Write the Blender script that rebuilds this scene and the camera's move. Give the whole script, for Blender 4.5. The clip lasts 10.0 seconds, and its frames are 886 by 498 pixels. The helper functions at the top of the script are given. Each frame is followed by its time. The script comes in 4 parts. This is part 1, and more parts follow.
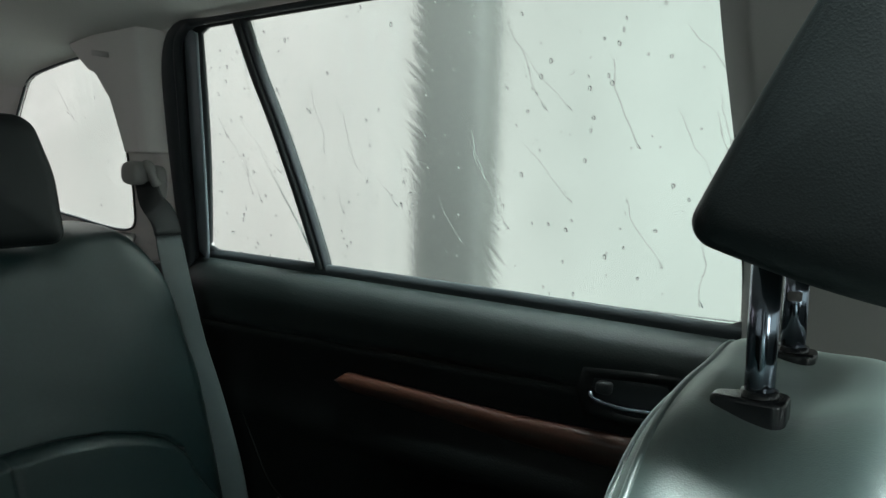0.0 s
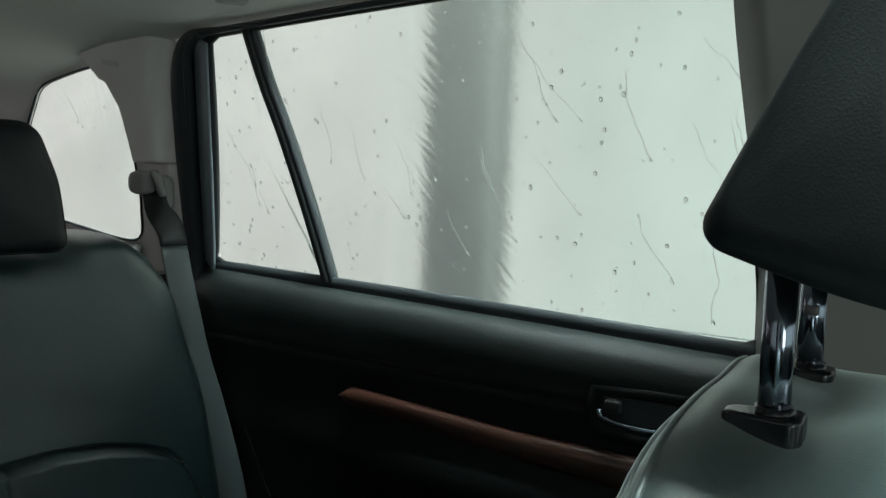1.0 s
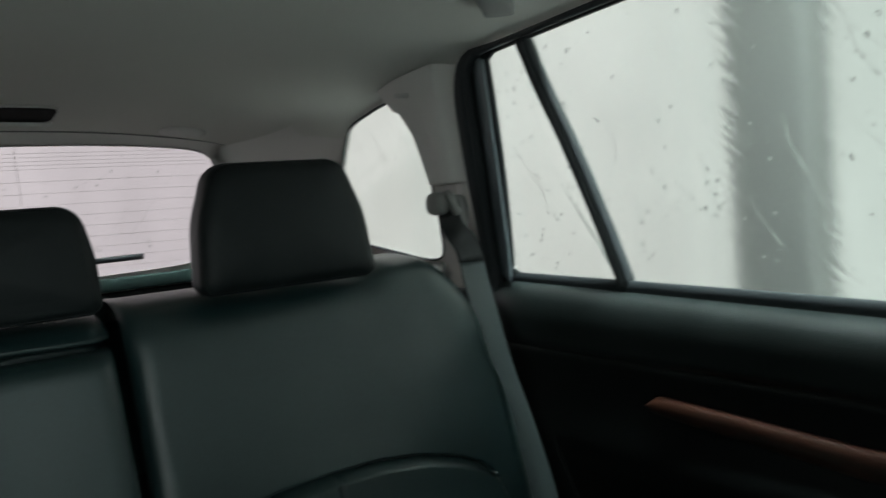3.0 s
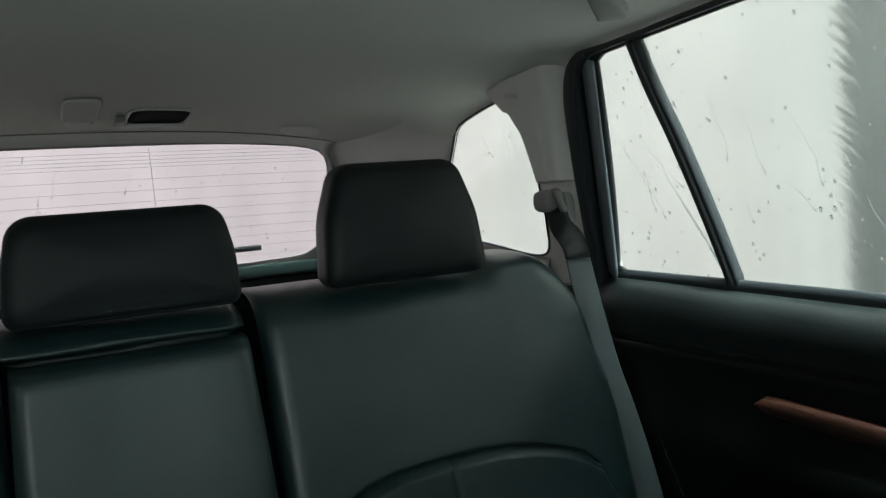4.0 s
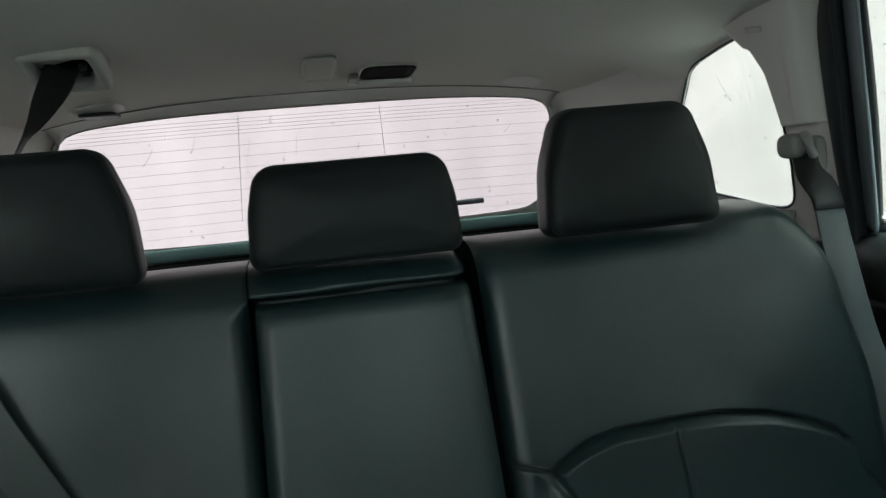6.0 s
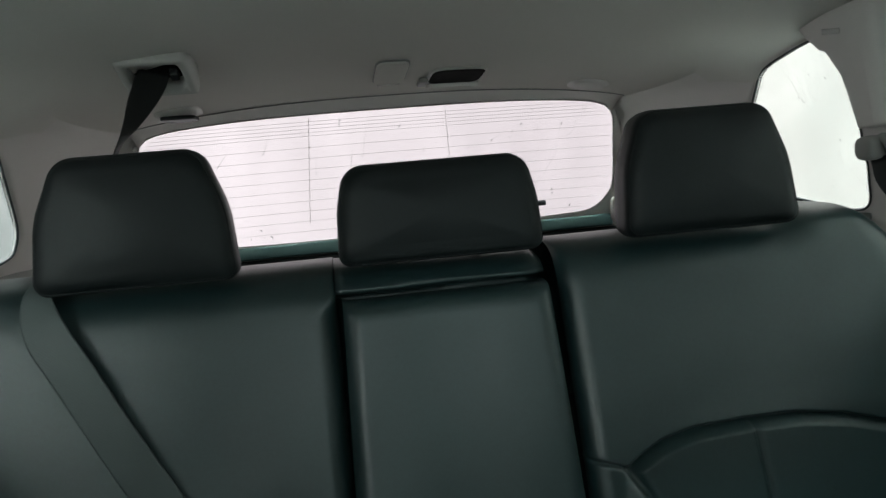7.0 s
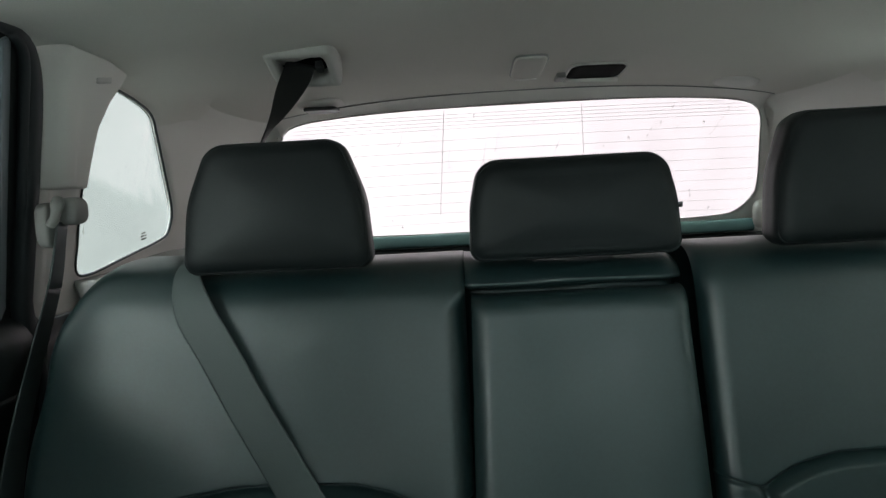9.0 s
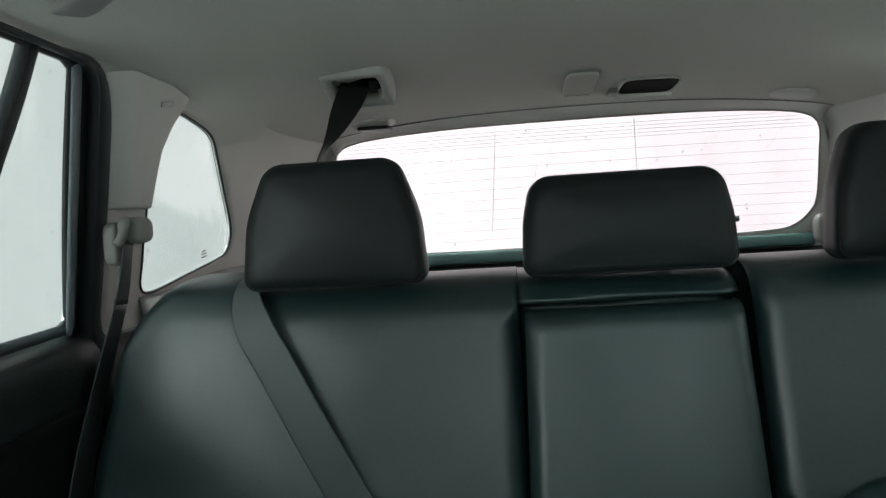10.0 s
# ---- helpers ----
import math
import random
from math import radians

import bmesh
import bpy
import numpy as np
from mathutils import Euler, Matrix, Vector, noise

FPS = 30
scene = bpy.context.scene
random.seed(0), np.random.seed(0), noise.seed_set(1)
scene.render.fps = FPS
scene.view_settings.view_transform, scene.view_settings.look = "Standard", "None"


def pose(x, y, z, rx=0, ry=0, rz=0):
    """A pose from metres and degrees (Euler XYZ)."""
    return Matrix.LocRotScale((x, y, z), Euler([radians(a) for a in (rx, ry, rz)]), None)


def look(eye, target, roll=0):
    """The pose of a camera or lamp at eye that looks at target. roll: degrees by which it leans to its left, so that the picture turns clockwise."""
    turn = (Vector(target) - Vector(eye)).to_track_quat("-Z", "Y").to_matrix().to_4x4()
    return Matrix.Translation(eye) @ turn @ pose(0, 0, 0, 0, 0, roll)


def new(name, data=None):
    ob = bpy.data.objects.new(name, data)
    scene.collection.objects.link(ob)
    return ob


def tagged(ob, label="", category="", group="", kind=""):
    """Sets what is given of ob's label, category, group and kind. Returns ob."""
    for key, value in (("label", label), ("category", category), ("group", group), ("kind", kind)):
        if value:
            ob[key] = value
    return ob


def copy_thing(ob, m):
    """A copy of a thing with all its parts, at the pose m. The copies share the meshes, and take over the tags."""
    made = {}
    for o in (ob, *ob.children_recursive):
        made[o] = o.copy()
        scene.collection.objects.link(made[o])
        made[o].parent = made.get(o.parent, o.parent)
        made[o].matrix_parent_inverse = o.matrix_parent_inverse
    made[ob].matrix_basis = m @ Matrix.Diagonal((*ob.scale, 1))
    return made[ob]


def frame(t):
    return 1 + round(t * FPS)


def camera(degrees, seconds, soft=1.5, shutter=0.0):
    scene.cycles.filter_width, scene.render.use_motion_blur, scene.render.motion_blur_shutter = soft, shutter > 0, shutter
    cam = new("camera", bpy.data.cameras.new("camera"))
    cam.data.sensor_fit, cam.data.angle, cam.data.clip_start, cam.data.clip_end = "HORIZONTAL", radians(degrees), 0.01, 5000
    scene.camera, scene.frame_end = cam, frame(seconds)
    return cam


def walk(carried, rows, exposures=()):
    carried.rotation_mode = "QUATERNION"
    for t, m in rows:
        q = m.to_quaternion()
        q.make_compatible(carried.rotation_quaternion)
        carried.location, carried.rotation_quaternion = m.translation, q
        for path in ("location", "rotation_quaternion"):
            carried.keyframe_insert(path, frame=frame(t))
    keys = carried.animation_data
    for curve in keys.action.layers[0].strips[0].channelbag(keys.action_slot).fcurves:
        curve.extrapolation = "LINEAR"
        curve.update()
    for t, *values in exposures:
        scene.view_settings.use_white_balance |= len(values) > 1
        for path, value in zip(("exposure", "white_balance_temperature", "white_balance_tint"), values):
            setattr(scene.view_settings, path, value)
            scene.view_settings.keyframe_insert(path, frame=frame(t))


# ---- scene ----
import functools

cam = camera(59.78, 10.0, soft=1.35, shutter=0.3)


def held(x, y, z, yaw, pitch, roll):
    """The camera's pose: yaw to the left of the car's rearward axis, pitch up, roll."""
    return pose(x, y, z, 90 + pitch, 0, yaw) @ pose(0, 0, 0, 0, 0, roll)


# seconds, place in metres, yaw, pitch, roll in degrees
ROWS = [
    (0, -0.1026, 0.1179, 0.9455, -58.256, -6.489, 1.349),
    (0.5, -0.1087, 0.1178, 0.9448, -56.389, -6.069, 1.096),
    (1, -0.0862, 0.1203, 0.9370, -57.287, -5.110, 2.028),
    (1.5, -0.0872, 0.1060, 0.9425, -55.401, -2.966, 1.313),
    (2, -0.0844, 0.1010, 0.9369, -50.447, -1.920, 0.778),
    (2.5, -0.0943, 0.0909, 0.9379, -46.087, -1.840, -0.967),
    (2.7, -0.0827, 0.0915, 0.9475, -42.519, -2.865, -2.811),
    (3, -0.0428, 0.1269, 0.9264, -34.428, -3.785, -4.816),
    (3.2, -0.0385, 0.1378, 0.9259, -30.533, -4.746, -5.657),
    (4.3, -0.0932, 0.0961, 0.9390, -26.814, -3.330, -4.352),
    (4.5, -0.0914, 0.0964, 0.9347, -26.196, -3.057, -4.227),
    (5, -0.0869, 0.1094, 0.9243, -23.307, -3.560, -4.169),
    (5.5, -0.0853, 0.1270, 0.9195, -15.806, -5.062, -4.739),
    (5.7, -0.0714, 0.1289, 0.9228, -13.160, -5.606, -4.969),
    (6.8, -0.1108, 0.1049, 0.9252, -8.546, -5.093, -5.231),
    (7, -0.1223, 0.1073, 0.9227, -7.559, -4.913, -5.079),
    (7.5, -0.1278, 0.1078, 0.9194, -3.742, -5.358, -5.305),
    (8, -0.1211, 0.1287, 0.9185, -1.354, -6.042, -5.067),
    (8.5, -0.1274, 0.1138, 0.9221, 0.466, -5.444, -4.121),
    (9, -0.1293, 0.1132, 0.9234, 1.743, -4.620, -3.118),
    (9.5, -0.1316, 0.1049, 0.9224, 3.690, -3.659, -3.142),
    (10, -0.1318, 0.1055, 0.9234, 5.455, -3.149, -3.659),
]
EXPOSURES = [(0.0, 0.08), (0.6, 0.0), (1.5, -0.06), (2.5, -0.05), (3.2, 0.02), (4.4, 0.24), (5.5, 0.36), (7.0, 0.54), (7.5, 0.60), (8.4, 0.84), (10.0, 0.9)]
walk(cam, [(r[0], held(*r[1:])) for r in ROWS], EXPOSURES)

# ---- world and light: an overcast day outside a white wash bay ----
world = bpy.data.worlds.new("world")
scene.world = world
world.use_nodes = True
wn = world.node_tree
sky = wn.nodes.new("ShaderNodeTexSky")
sky.sky_type = "NISHITA"
sky.sun_disc = False
sky.sun_elevation = radians(40)
sky.sun_rotation = radians(170)
wn.links.new(sky.outputs[0], wn.nodes["Background"].inputs[0])
wn.nodes["Background"].inputs[1].default_value = 0.06
sun_data = bpy.data.lights.new("sun", "SUN")
sun_data.energy, sun_data.angle, sun_data.color = 0.6, radians(25), (1.0, 0.97, 0.93)
sun = new("sun", sun_data)
sun.matrix_world = look((0, 6, 8), (0, 0, 0.5))


# ---- materials ----
def material(name, colour, rough=0.6, metal=0.0, grain=0.0, grain_scale=400.0, bump=0.0, blotch=0.12, blotch_scale=6.0,
             spec=0.5, coat=0.0, stretch=(1, 1, 1), worn=0.25):
    """A principled material with a fine grain and a broad blotch in colour and roughness, and a fine relief."""
    m = bpy.data.materials.new(name)
    m.use_nodes = True
    n, l = m.node_tree.nodes, m.node_tree.links
    b = n["Principled BSDF"]
    b.inputs["Metallic"].default_value = metal
    b.inputs["Specular IOR Level"].default_value = spec
    b.inputs["Coat Weight"].default_value = coat
    b.inputs["Coat Roughness"].default_value = 0.12
    co = n.new("ShaderNodeTexCoord")
    mp = n.new("ShaderNodeMapping")
    mp.inputs["Scale"].default_value = stretch
    l.new(co.outputs["Object"], mp.inputs[0])
    fine = n.new("ShaderNodeTexNoise")
    fine.inputs["Scale"].default_value, fine.inputs["Detail"].default_value = grain_scale, 3
    broad = n.new("ShaderNodeTexNoise")
    broad.inputs["Scale"].default_value, broad.inputs["Detail"].default_value = blotch_scale, 4
    for tex in (fine, broad):
        l.new(mp.outputs[0], tex.inputs[0])
    mix = n.new("ShaderNodeMath")
    mix.operation = "MULTIPLY_ADD"
    mix.inputs[1].default_value = grain
    l.new(fine.outputs[0], mix.inputs[0])
    add = n.new("ShaderNodeMath")
    add.operation = "MULTIPLY_ADD"
    add.inputs[1].default_value = blotch
    l.new(broad.outputs[0], add.inputs[0])
    add.inputs[2].default_value = 1 - 0.5 * (grain + blotch)
    l.new(add.outputs[0], mix.inputs[2])
    tone = n.new("ShaderNodeMix")
    tone.data_type, tone.blend_type = "RGBA", "MULTIPLY"
    tone.inputs[0].default_value = 1.0
    tone.inputs[6].default_value = (*colour, 1)
    l.new(mix.outputs[0], tone.inputs[7])
    l.new(tone.outputs[2], b.inputs["Base Color"])
    ro = n.new("ShaderNodeMath")
    ro.operation = "MULTIPLY_ADD"
    ro.inputs[1].default_value, ro.inputs[2].default_value = worn, rough - worn / 2
    l.new(broad.outputs[0], ro.inputs[0])
    l.new(ro.outputs[0], b.inputs["Roughness"])
    if bump:
        bm_ = n.new("ShaderNodeBump")
        bm_.inputs["Strength"].default_value, bm_.inputs["Distance"].default_value = 0.6, bump
        l.new(fine.outputs[0], bm_.inputs["Height"])
        l.new(bm_.outputs[0], b.inputs["Normal"])
    return m


def leather_material(name, colour, rough, spec):
    """Leather: pebbled cells, soft wrinkles, worn gloss."""
    m = material(name, colour, rough, grain=0.45, grain_scale=230, blotch=0.35, blotch_scale=5, spec=spec)
    n, l = m.node_tree.nodes, m.node_tree.links
    co = n.new("ShaderNodeTexCoord")
    cell = n.new("ShaderNodeTexVoronoi")
    cell.inputs["Scale"].default_value = 1100
    crease = n.new("ShaderNodeTexNoise")
    crease.inputs["Scale"].default_value, crease.inputs["Detail"].default_value = 11, 1.5
    l.new(co.outputs["Object"], cell.inputs["Vector"])
    l.new(co.outputs["Object"], crease.inputs["Vector"])
    one = n.new("ShaderNodeBump")
    one.inputs["Strength"].default_value, one.inputs["Distance"].default_value = 0.20, 0.0004
    l.new(cell.outputs["Distance"], one.inputs["Height"])
    two = n.new("ShaderNodeBump")
    two.inputs["Strength"].default_value, two.inputs["Distance"].default_value = 0.22, 0.010
    l.new(crease.outputs[0], two.inputs["Height"])
    l.new(one.outputs[0], two.inputs["Normal"])
    l.new(two.outputs[0], n["Principled BSDF"].inputs["Normal"])
    return m


def webbing_material(name, colour):
    """Woven belt webbing: fine crossing ribs."""
    m = material(name, colour, 0.5, grain=0.3, grain_scale=900, blotch=0.15, spec=0.6)
    n, l = m.node_tree.nodes, m.node_tree.links
    co = n.new("ShaderNodeTexCoord")
    wave = n.new("ShaderNodeTexWave")
    wave.bands_direction = "DIAGONAL"
    wave.inputs["Scale"].default_value, wave.inputs["Distortion"].default_value = 160, 0.3
    l.new(co.outputs["Object"], wave.inputs["Vector"])
    b = n.new("ShaderNodeBump")
    b.inputs["Strength"].default_value, b.inputs["Distance"].default_value = 0.08, 0.0003
    l.new(wave.outputs[0], b.inputs["Height"])
    l.new(b.outputs[0], n["Principled BSDF"].inputs["Normal"])
    return m


def wet_glass(name, tint, rough, relief, slanted=False):
    """Window glass with a film of running water on it."""
    m = bpy.data.materials.new(name)
    m.use_nodes = True
    n, l = m.node_tree.nodes, m.node_tree.links
    b = n["Principled BSDF"]
    b.inputs["Base Color"].default_value = (*tint, 1)
    b.inputs["Transmission Weight"].default_value = 1.0
    b.inputs["IOR"].default_value = 1.33
    b.inputs["Roughness"].default_value = rough
    co = n.new("ShaderNodeTexCoord")
    mp = n.new("ShaderNodeMapping")
    mp.inputs["Scale"].default_value = (1, 3.2, 0.8)
    if slanted:
        # long ripples that run down towards the front of the car
        mp.vector_type = "TEXTURE"
        mp.inputs["Scale"].default_value = (1, 1 / 6, 1 / 1.9)
        mp.inputs["Rotation"].default_value = (radians(-48), 0, 0)
    l.new(co.outputs["Object"], mp.inputs[0])
    run = n.new("ShaderNodeTexNoise")
    run.inputs["Scale"].default_value, run.inputs["Detail"].default_value = 9, 2.5
    run.inputs["Distortion"].default_value = 0.8
    l.new(mp.outputs[0], run.inputs["Vector"])
    bu = n.new("ShaderNodeBump")
    bu.inputs["Strength"].default_value, bu.inputs["Distance"].default_value = 0.5, relief
    l.new(run.outputs[0], bu.inputs["Height"])
    l.new(bu.outputs[0], b.inputs["Normal"])
    return m


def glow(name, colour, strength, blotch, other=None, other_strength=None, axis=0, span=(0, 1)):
    """A bright misted backdrop that emits its daylight, with soft clouds in it, that may pass into another tone along
    an axis.
    """
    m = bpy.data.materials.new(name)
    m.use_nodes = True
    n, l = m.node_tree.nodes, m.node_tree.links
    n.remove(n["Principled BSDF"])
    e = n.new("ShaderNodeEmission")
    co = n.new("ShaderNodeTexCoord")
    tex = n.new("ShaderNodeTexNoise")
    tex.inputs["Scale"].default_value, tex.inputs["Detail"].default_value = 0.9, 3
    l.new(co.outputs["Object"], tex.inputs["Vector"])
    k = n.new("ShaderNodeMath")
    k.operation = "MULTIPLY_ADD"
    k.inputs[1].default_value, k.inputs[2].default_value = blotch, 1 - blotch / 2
    # finer streaks in the glow, so that ripples on the glass show
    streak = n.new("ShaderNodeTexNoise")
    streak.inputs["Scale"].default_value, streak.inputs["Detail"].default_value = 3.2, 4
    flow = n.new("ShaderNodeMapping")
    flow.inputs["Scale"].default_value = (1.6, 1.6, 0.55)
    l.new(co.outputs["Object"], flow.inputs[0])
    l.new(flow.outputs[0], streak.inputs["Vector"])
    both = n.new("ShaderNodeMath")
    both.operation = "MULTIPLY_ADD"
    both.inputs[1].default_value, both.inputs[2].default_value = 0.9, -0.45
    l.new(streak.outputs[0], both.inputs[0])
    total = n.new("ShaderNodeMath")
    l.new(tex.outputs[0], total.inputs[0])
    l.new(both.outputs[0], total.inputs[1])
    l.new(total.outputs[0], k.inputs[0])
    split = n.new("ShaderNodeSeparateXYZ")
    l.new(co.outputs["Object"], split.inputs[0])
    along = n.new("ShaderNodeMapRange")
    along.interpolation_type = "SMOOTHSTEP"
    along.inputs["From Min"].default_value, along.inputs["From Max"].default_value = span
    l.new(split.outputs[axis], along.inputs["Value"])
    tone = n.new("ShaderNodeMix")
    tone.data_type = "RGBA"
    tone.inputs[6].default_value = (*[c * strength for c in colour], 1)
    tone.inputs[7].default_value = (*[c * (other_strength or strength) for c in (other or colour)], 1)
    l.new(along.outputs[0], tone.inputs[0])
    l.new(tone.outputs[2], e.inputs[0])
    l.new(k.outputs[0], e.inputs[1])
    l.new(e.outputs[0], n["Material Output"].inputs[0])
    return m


LEATHER = leather_material("black_leather", (0.0135, 0.0310, 0.0325), 0.36, 0.85)
# front seat's lit look put into the colour: paler base, added sheen
LEATHER_LIT = leather_material("lit_black_leather", (0.045, 0.062, 0.060), 0.40, 1.0)
n_ = LEATHER_LIT.node_tree.nodes["Principled BSDF"]
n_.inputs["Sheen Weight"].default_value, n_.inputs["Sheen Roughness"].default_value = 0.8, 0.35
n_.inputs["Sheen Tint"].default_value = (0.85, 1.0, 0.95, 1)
LEATHER_MATT = leather_material("black_leather_headrest", (0.0066, 0.0095, 0.0105), 0.48, 0.34)
LINER = material("headliner_cloth", (0.71, 0.67, 0.63), 0.95, grain=0.22, grain_scale=700, bump=0.0008, blotch=0.10, blotch_scale=4, spec=0.1)
BEIGE = material("beige_plastic", (0.74, 0.69, 0.665), 0.6, grain=0.10, grain_scale=900, bump=0.0003, blotch=0.08, spec=0.3)
BEIGE_MID = material("pale_grey_beige_plastic", (0.50, 0.48, 0.455), 0.55, grain=0.10, grain_scale=900, bump=0.0003, blotch=0.10, spec=0.35)
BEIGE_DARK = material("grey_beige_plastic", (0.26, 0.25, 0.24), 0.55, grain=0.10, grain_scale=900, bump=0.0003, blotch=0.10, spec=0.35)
BLACK = material("black_plastic", (0.016, 0.018, 0.019), 0.5, grain=0.25, grain_scale=700, bump=0.0004, blotch=0.25, spec=0.45)
SOFT_BLACK = material("soft_black_door_skin", (0.0036, 0.0046, 0.0048), 0.52, grain=0.4, grain_scale=420, bump=0.0005, blotch=0.4, spec=0.25)
SOFT_PAD = material("soft_black_door_pad", (0.0075, 0.0112, 0.0110), 0.46, grain=0.35, grain_scale=420, bump=0.0005, blotch=0.4, spec=0.5)
RUBBER = material("black_rubber", (0.024, 0.028, 0.031), 0.5, grain=0.2, grain_scale=500, bump=0.0003, blotch=0.3, spec=0.4)
FRAME_BLUE = material("slate_painted_frame", (0.17, 0.20, 0.22), 0.4, grain=0.05, blotch=0.2, spec=0.5)
GLOSS = material("glossy_black_plastic", (0.012, 0.013, 0.015), 0.22, blotch=0.1, spec=0.45, worn=0.06)
VOID = material("dark_void", (0.006, 0.006, 0.006), 0.9, spec=0.05)
CHROME = material("chrome", (0.23, 0.26, 0.31), 0.12, metal=1.0, blotch=0.08, blotch_scale=20, worn=0.04)
WOOD = material("red_brown_wood", (0.046, 0.0155, 0.009), 0.35, grain=0.6, grain_scale=30, blotch=0.5, blotch_scale=9, coat=0.5, stretch=(3, 0.35, 3))
WEB_GREY = webbing_material("grey_webbing", (0.070, 0.086, 0.085))
WEB_SIDE = webbing_material("dark_grey_webbing", (0.036, 0.046, 0.047))
# darker copy of the webbing, for belt runs that hang in shade
WEB_SHADED = webbing_material("shaded_webbing", (0.009, 0.010, 0.0105))
CARPET = material("black_carpet", (0.02, 0.02, 0.02), 0.95, grain=0.5, grain_scale=350, bump=0.003, spec=0.1)
# teal light on the tailgate trim, put into its base colour
TEAL = material("teal_lit_trim", (0.10, 0.17, 0.165), 0.4, blotch=0.15, spec=0.5)
STEEL = material("grey_steel", (0.11, 0.105, 0.10), 0.5, grain=0.1, blotch=0.2, blotch_scale=3)
# base kept pale so the unseen ground bounces light up to the headliner
CONCRETE = material("pale_wet_concrete", (0.34, 0.34, 0.335), 0.35, grain=0.3, grain_scale=60, blotch=0.4, blotch_scale=1.5)
PANEL = material("white_wall_panel", (0.5, 0.51, 0.49), 0.5, blotch=0.15, blotch_scale=2)
PALE = material("white_roof_panel", (0.72, 0.73, 0.70), 0.5, blotch=0.15, blotch_scale=2)
LABEL = material("pale_label_print", (0.62, 0.59, 0.57), 0.6, blotch=0.05)
GLASS_SIDE = wet_glass("wet_side_glass", (0.92, 0.97, 0.95), 0.135, 0.0004, True)
GLASS_QUARTER = wet_glass("wet_quarter_glass", (0.92, 0.97, 0.95), 0.08, 0.0012)
GLASS_REAR = wet_glass("wet_rear_glass", (0.99, 0.95, 0.97), 0.08, 0.002)
WATER = wet_glass("water", (1, 1, 1), 0.0, 0.0)
WIRE = material("heating_wire", (0.55, 0.50, 0.50), 0.6, blotch=0.1)
# walls emit their own daylight; the left one is a dimmer, shaded copy
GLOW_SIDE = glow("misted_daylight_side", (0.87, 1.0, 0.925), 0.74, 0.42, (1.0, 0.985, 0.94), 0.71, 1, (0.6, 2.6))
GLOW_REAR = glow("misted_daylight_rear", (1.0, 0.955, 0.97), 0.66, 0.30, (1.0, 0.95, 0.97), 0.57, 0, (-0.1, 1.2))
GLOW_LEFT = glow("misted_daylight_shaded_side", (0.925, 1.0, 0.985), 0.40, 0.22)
GLOW_AHEAD = glow("added_dim_glow_ahead", (0.86, 1.0, 0.97), 0.30, 0.1)
# added side glows, out of view, that light the rear seat from ahead
GLOW_ADDED = glow("added_side_glow", (0.88, 1.0, 0.97), 8.5, 0.1)
GLOW_ADDED_DIM = glow("added_side_glow_dim", (0.88, 1.0, 0.97), 0.8, 0.1)
GLOW_FRONT = glow("misted_daylight_front", (0.80, 1.0, 0.98), 0.9, 0.1)
# added overhead glow, out of view, that shines in through the roof opening
GLOW_OVERHEAD = glow("added_overhead_glow", (0.82, 1.0, 0.97), 66.0, 0.2)


# ---- building helpers ----
def link(name, bm, mat, parent=None, label="", smooth=True):
    me = bpy.data.meshes.new(name)
    bmesh.ops.recalc_face_normals(bm, faces=bm.faces)
    bm.to_mesh(me)
    bm.free()
    me.materials.append(mat)
    if smooth:
        me.polygons.foreach_set("use_smooth", [True] * len(me.polygons))
    ob = new(name, me)
    if parent is not None:
        ob.parent = parent
        if parent.type == "EMPTY":
            ob.matrix_parent_inverse = Matrix.Translation(-parent.location)
    if label:
        ob["label"] = label
    return ob


def part(name, bm, material_, parent, label="", smooth=True):
    return link(name, bm, material_, parent, label, smooth)


def thing(name, at, label, category, group="", kind=""):
    ob = new(name)
    ob.empty_display_size = 0.05
    ob.location = at
    return tagged(ob, label, category, group, kind)


def spline(pts, n, closed=False):
    """n points along a smooth curve through pts."""
    p = np.array(pts, float)
    if closed:
        p = np.vstack([p[-1], p, p[0], p[1]])
    else:
        p = np.vstack([2 * p[0] - p[1], p, 2 * p[-1] - p[-2]])
    dense = []
    for a, b, c, d in zip(p, p[1:], p[2:], p[3:]):
        for t in np.linspace(0, 1, 16, endpoint=False):
            dense.append(0.5 * (2 * b + (c - a) * t + (2 * a - 5 * b + 4 * c - d) * t * t + (3 * b - a - 3 * c + d) * t ** 3))
    dense.append(p[-2])
    dense = np.array(dense)
    s = np.r_[0, np.cumsum(np.linalg.norm(np.diff(dense, axis=0), axis=1))]
    u = np.linspace(0, s[-1], n, endpoint=not closed)
    return np.stack([np.interp(u, s, dense[:, k]) for k in range(dense.shape[1])], 1)


def grid(f, nu, nv, bm=None, wrap=False):
    """A sheet of f(u, v), u and v from 0 to 1."""
    bm = bm or bmesh.new()
    vs = [[bm.verts.new(f(i / nu, j / nv)) for j in range(nv + 1)] for i in range(nu if wrap else nu + 1)]
    for i in range(nu):
        for j in range(nv):
            a, b = vs[i], vs[(i + 1) % len(vs)]
            bm.faces.new((a[j], b[j], b[j + 1], a[j + 1]))
    return bm


